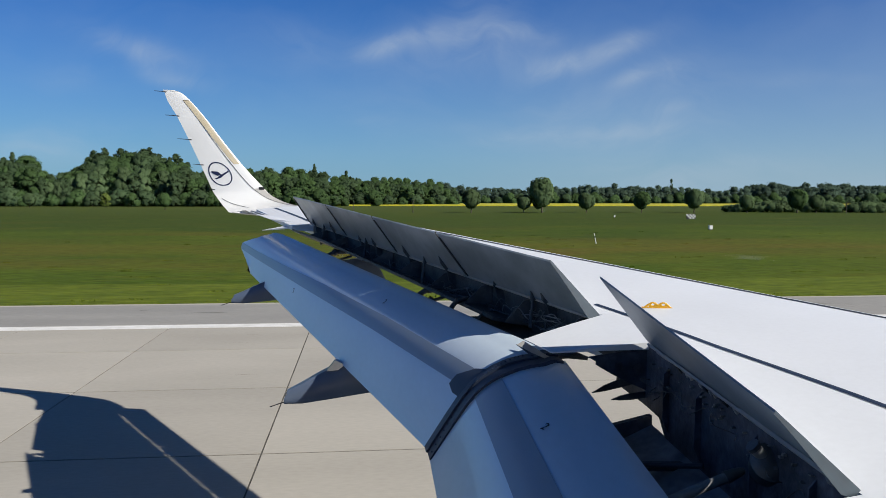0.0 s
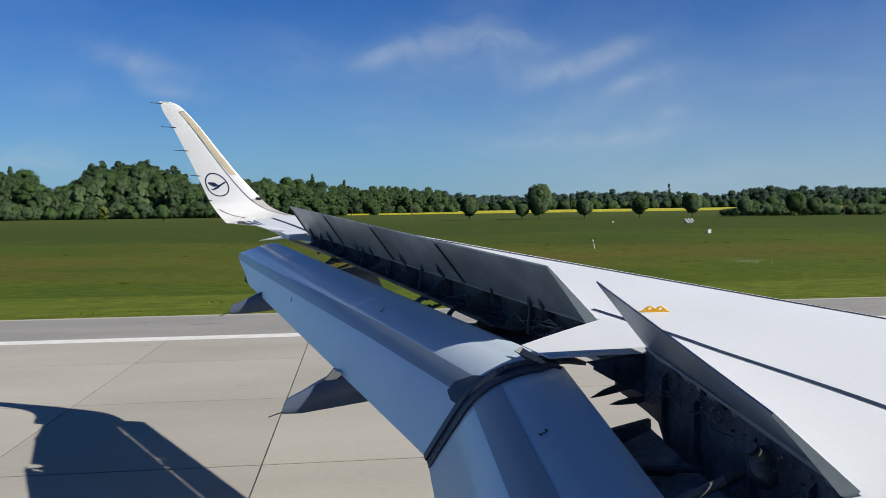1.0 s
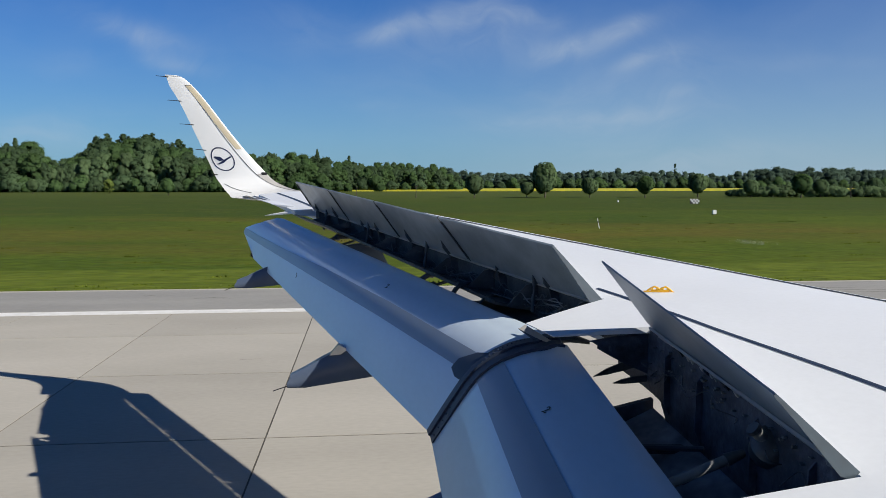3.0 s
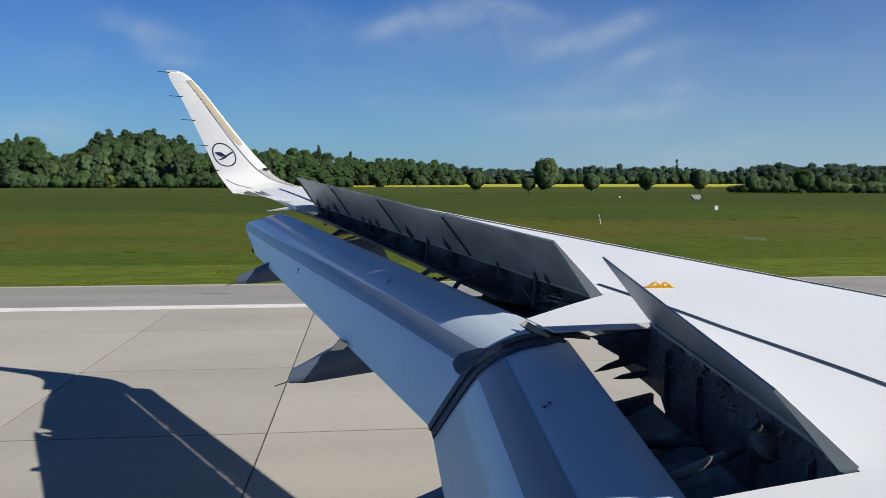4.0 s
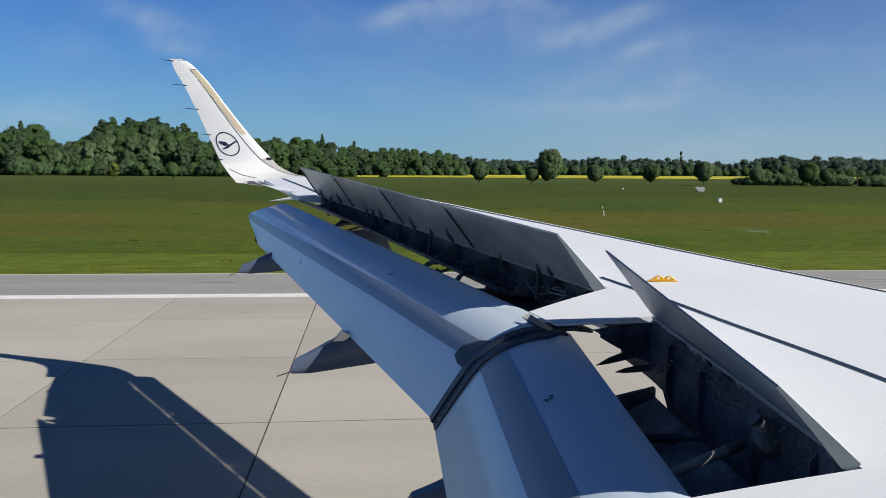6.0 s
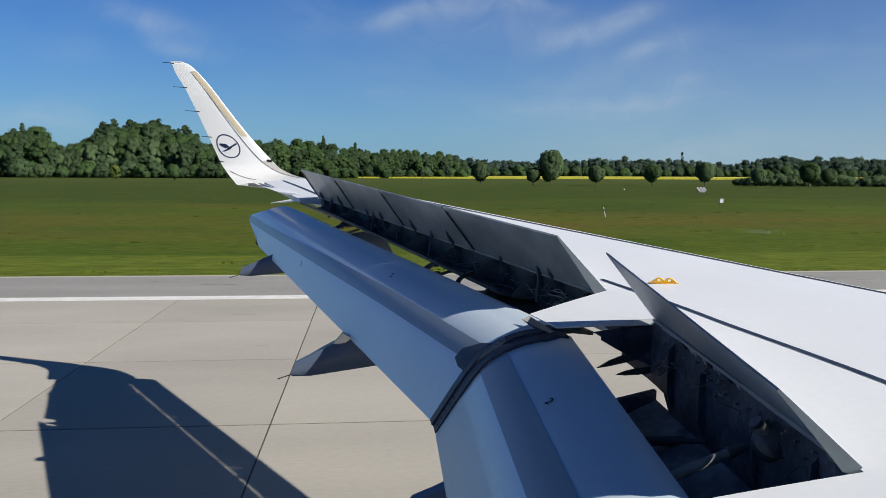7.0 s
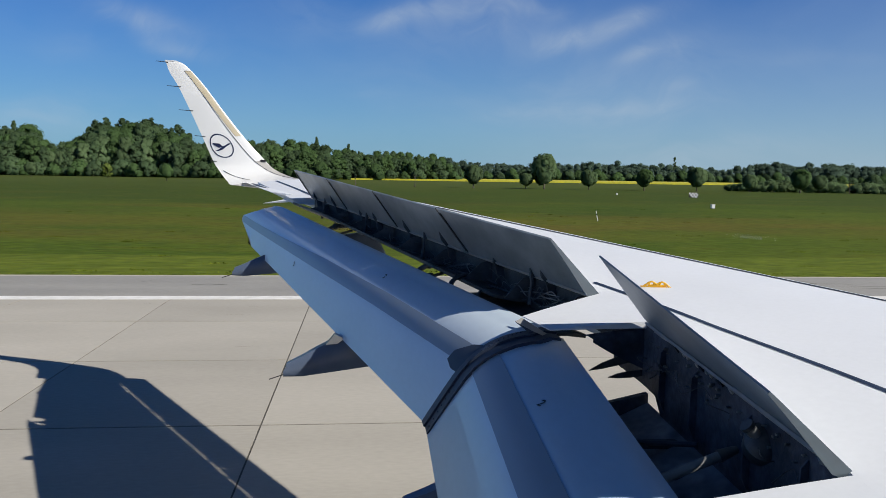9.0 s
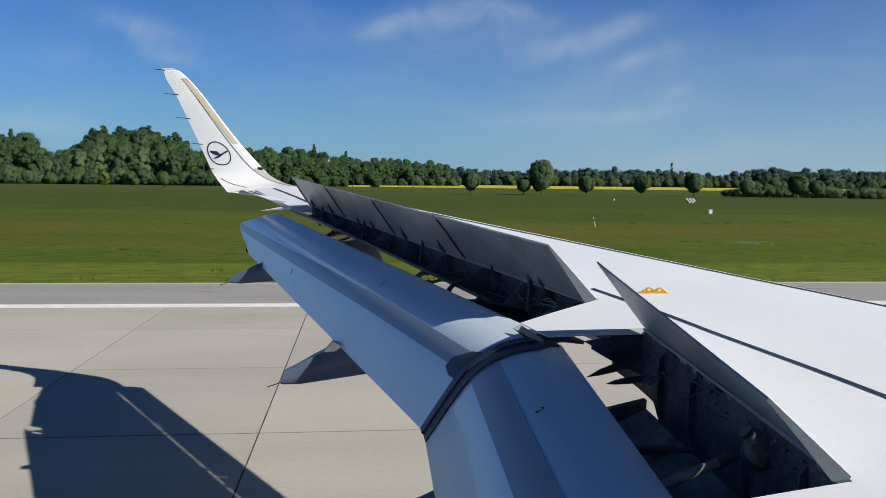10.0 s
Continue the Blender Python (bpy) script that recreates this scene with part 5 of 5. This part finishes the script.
# the wood on the far side of the meadow: bearing, height
LEFT_WOOD = [(-260, 23.9), (-60, 23.0), (0, 23.2), (15, 26.4), (36, 30.5), (50, 29.0), (75, 28.4), (86, 22.7), (105, 18.0), (130, 19.6), (150, 22.5), (168, 27.0), (190, 29.6), (215, 30.4), (250, 30.4), (300, 29.4), (340, 27.0), (356, 21.4), (370, 20.5), (440, 22.1), (475, 23.0), (490, 24.2), (505, 21.4), (530, 23.4), (560, 21.4), (600, 19.0), (635, 20.4), (650, 16.4), (690, 18.5), (735, 18.8), (760, 16.6), (775, 17.0), (792, 13.7), (830, 9.2)]
k = 0
for rows, (dist, lift) in enumerate(((410, 0.66), (424, 0.78), (440, 0.94))):
    mark = -250 + rows * 13
    while mark < 820:
        h = profile(LEFT_WOOD, mark) * lift * rt.uniform(0.88, 1.03)
        y = dist + rt.uniform(-6, 6) + max(0, mark - 440) * 0.12
        src = willow if rows == 0 and 90 < mark < 320 and k % 2 else oak
        base = 17 if src is willow else 18
        s = h / base
        wide = rt.uniform(0.85, 1.15)
        put(src, k // 2, bearing(mark) * y, y, s * wide, 1 / wide)
        mark += rt.uniform(15, 24) * (h / 22)
        k += 1
mark = -240
while mark < 820:
    y = 402 + rt.uniform(-4, 4) + max(0, mark - 440) * 0.12
    put(scrub, k, bearing(mark) * y, y, rt.uniform(0.7, 1.9))
    k += 1
    mark += rt.uniform(18, 30)
mark = 172
while mark < 352:
    h = profile(LEFT_WOOD, mark) * rt.uniform(0.95, 1.02)
    put(poplar, k, bearing(mark) * 450, 450 + rt.uniform(-3, 3), h / 22 * rt.uniform(1.4, 1.7), 0.64)
    mark += rt.uniform(8, 13)
    k += 1
for mark, h in ((483, 21.5), (516, 20.5), (567, 23.5), (623, 20), (-80, 22), (38, 29), (178, 29)):
    put(poplar, k, bearing(mark) * 450, 450, h / 22)
    k += 1
# the lower, farther wood beyond the yellow strip
RIGHT_WOOD = [(800, 14), (900, 12), (1000, 13.5), (1090, 16), (1180, 14), (1230, 13), (1290, 11), (1340, 17), (1420, 17), (1500, 16), (1560, 14), (1850, 15)]
for rows, (dist, lift) in enumerate(((545, 0.8), (575, 1.0))):
    mark = 790 + rows * 9
    while mark < 1800:
        h = profile(RIGHT_WOOD, mark) * lift * rt.uniform(0.85, 1.12)
        y = dist + rt.uniform(-8, 8)
        s = h / 18 * 0.93
        wide = rt.uniform(1.0, 1.35)
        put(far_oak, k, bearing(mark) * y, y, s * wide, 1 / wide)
        mark += rt.uniform(9, 15)
        k += 1
put(poplar, k, bearing(1197) * 560, 560, 0.85)
mark = 800
while mark < 1790:
    y = 536 + rt.uniform(-4, 4)
    put(scrub, k, bearing(mark) * y, y, rt.uniform(0.9, 1.7))
    mark += rt.uniform(14, 24)
    k += 1

# the row of pollards along the field, and the big willow among them
for mark, y, s in ((65, 345, 0.8), (303, 296, 0.78), (843, 241, 0.92), (1047, 240, 0.80), (1145, 239, 0.86), (1238, 238, 0.98), (1332, 236, 0.76), (1421, 233, 0.98), (1455, 236, 0.72), (1605, 230, 0.95), (1700, 230, 0.95), (-60, 320, 1.0), (936, 243, 0.70)):
    put(pollard, k, bearing(mark) * y, y, s * rt.uniform(0.96, 1.04))
    k += 1
big = tree("pollard_tree", 29, 10.8, 8.6, 0.10, "round", LEAF_PALE, "large round-crowned willow standing alone in the field", 6000, 0.38, 90)
big.location = (bearing(968) * 243, 243, -0.06)
lime = tree("lime_tree", 33, 6.4, 5.2, 0.12, "dome", LEAF_YOUNG, "yellow-green young tree in front of the wood", 1500, 0.30, 40)
lime.location = (bearing(199) * 345, 345, -0.06)
sapling = tree("young_tree", 91, 4.6, 1.5, 0.45, "tall", LEAF_DARK, "thin young tree with a sparse crown in the field", 120, 0.16, 8)
sapling["group"] = "young trees in the field"
sapling.location = (bearing(635) * 246, 246, -0.06)
for mark, y in ((740, 245), (1509, 231)):
    plant(sapling, bearing(mark) * y, y, 1.0, 1.1, mark)
for mark, y, s in ((1296, 256, 0.55), (1309, 252, 0.62), (1322, 250, 0.70), (1343, 248, 0.66), (1358, 248, 0.86), (1374, 247, 0.95), (1390, 246, 0.98), (1404, 246, 0.80), (1440, 244, 0.72), (1462, 243, 0.80), (1478, 243, 0.92), (1492, 242, 0.80), (1520, 240, 0.75), (1534, 240, 0.85), (1550, 240, 0.88), (1568, 240, 0.82), (1590, 240, 0.8), (1620, 240, 0.8)):
    put(bush, 0, bearing(mark) * y, y, s)
setting("rapeseed_field", box((bearing(560) * 440, 425, -0.2), (480, 520, 0.75)), CROP, "yellow flowering rapeseed field before the wood", "field")

# ---- things on the meadow ----
def checker_board():
    root = thing("marker_board", "black and white chequered marker board on posts in the grass", "sign")
    for i in range(6):
        for j in range(3):
            part("panel", box((i * 0.38 - 1.14, -0.03, 0.35 + j * 0.38), (i * 0.38 - 0.765, 0.03, 0.72 + j * 0.38)), SEAL if (i + j) % 2 or (i < 2 and j == 0) else WINGLET, root)
    for x in (-0.8, 0.8):
        part("post", tube([(x, 0.06, -0.2), (x, 0.06, 1.4)], 0.04, 8), BRACKET, root)
    return root


board = checker_board()
board.location = (bearing(1233) * 159, 159, -0.06)
board.scale = (0.9, 0.9, 0.9)


def cabinet():
    root = thing("equipment_cabinet", "small white equipment cabinet standing in the grass", "cabinet")
    part("body", box((-0.36, -0.3, 0.1), (0.36, 0.3, 0.95), 0.02), WINGLET, root)
    part("plinth", box((-0.3, -0.25, -0.1), (0.3, 0.25, 0.1)), JOINT, root)
    part("lid", box((-0.40, -0.34, 0.95), (0.40, 0.34, 1.0), 0.01), LINE, root)
    return root


meter = cabinet()
meter.location, meter.scale = (bearing(1268) * 112, 112, -0.06), (0.75, 0.75, 0.68)


def marker_post():
    root = thing("marker_post", "thin white marker post with a dark band in the grass", "post", "marker posts")
    part("pole", box((-0.05, -0.05, -0.1), (0.05, 0.05, 0.5), 0.01), WINGLET, root)
    part("band", box((-0.055, -0.055, 0.5), (0.055, 0.055, 0.62), 0.01), SEAL, root)
    part("cap", box((-0.05, -0.05, 0.62), (0.05, 0.05, 0.85), 0.01), WINGLET, root)
    return root


post = marker_post()
post.matrix_basis = Matrix.Translation((bearing(1065) * 79, 79, -0.06)) @ pose(0, 0, 0, 0, -12, 0) @ Matrix.Diagonal((0.75, 0.75, 1.25, 1))


def marker_lamp():
    root = thing("marker_lamp", "small white marker lamp on a short dark stem in the grass", "lamp")
    part("stem", tube([(0, 0, -0.1), (0, 0, 0.25)], 0.05, 8), SEAL, root)
    part("globe", tube([(0, 0, 0.22), (0, 0, 0.34), (0, 0, 0.50), (0, 0, 0.58)], 0.22, 10, ends=0.14), WINGLET, root, smooth=True)
    return root


lamp_post = marker_lamp()
lamp_post.location = (bearing(1097) * 178, 178, -0.06)


def localizer_pole():
    """A thin red and white banded pole with a lamp on top."""
    root = thing("marker_pole", "red and white banded pole with a small lamp in the grass", "pole", "banded poles")
    for j in range(5):
        part("band", tube([(0, 0, 0.6 * j - 0.1 * (j == 0)), (0, 0, 0.6 * (j + 1))], 0.05, 8), REDPAINT if j % 2 == 0 else WINGLET, root)
    part("lamp", box((-0.14, -0.1, 3.0), (0.14, 0.1, 3.25), 0.03), YELLOW, root)
    part("foot", box((-0.25, -0.25, -0.1), (0.25, 0.25, 0.15), 0.02), REDPAINT, root)
    return root


REDPAINT = material("red marker paint", (0.50, 0.05, 0.04), 0.5)
pole = localizer_pole()
pole.location = (198, 101, -0.06)
copy_thing(pole, Matrix.Translation((214, 101, -0.06)))
box_thing = cabinet()
box_thing.location = (229, 92, -0.06)
copy_thing(board, Matrix.Translation((150, 178, -0.06)))


def house():
    root = thing("house", "small white farmhouse with a red tiled roof among trees", "house", "farmhouses")
    part("wall", box((-5, -4, -0.2), (5, 4, 3.2)), LINE, root)
    part("roof", loft([[Vector((x, -4.6, 3.0)), Vector((x, 4.6, 3.0)), Vector((x, 0, 6.8))] for x in (-5.4, 5.4)]), TILES, root)
    for x in (-3, 0, 3):
        part("window", box((x - 0.5, -4.04, 1.1), (x + 0.5, -3.98, 2.3)), SEAL, root)
    part("chimney", box((1.5, -0.5, 5.5), (2.2, 0.3, 7.6)), TILES, root)
    return root


TILES = material("red roof tiles", (0.30, 0.10, 0.06), 0.8, second=(0.24, 0.08, 0.05), scale=1.5)
farm = house()
farm.location = (-330, 470, -0.06)
copy_thing(farm, pose(-372, 500, -0.06, 0, 0, 25))

# a few fine cracks in the runway slabs
rc = random.Random(8)
for k in range(12):
    x, y = rc.uniform(-14, 14), rc.uniform(20, 28)
    l, w = rc.uniform(0.3, 1.5), rc.uniform(0.004, 0.011)
    bm = bmesh.new()
    rows = []
    for i in range(9):
        u = i / 8
        c = Vector((x + l * u, y + 0.02 * math.sin(4 * u + k) + 0.01 * math.sin(13 * u + k), 0.003))
        h = w * (0.25 + 1.6 * u * (1 - u))
        rows.append((bm.verts.new(c + Vector((0, h, 0))), bm.verts.new(c - Vector((0, h, 0)))))
    for p, q in zip(rows, rows[1:]):
        bm.faces.new((p[0], p[1], q[1], q[0]))
    part("crack", bm, JOINT, runway)

# ---- runway slabs, the last and most numerous pieces ----
def slab_mesh():
    bm = box((-2.503, -2.499, -0.012), (2.503, 2.499, 0.0))
    me = to_mesh(bm, "slab")
    me.materials.append(SLAB)
    return me


SLAB_MESH = slab_mesh()
row_y = [29.5 - 5.055 * (j + 0.5) for j in range(7)]
for i in range(-14, 14):
    for y in row_y:
        ob = new("slab", SLAB_MESH)
        ob.parent = runway
        ob.location = (-1.88 + 2.52 + 5.04 * i, y, 0)
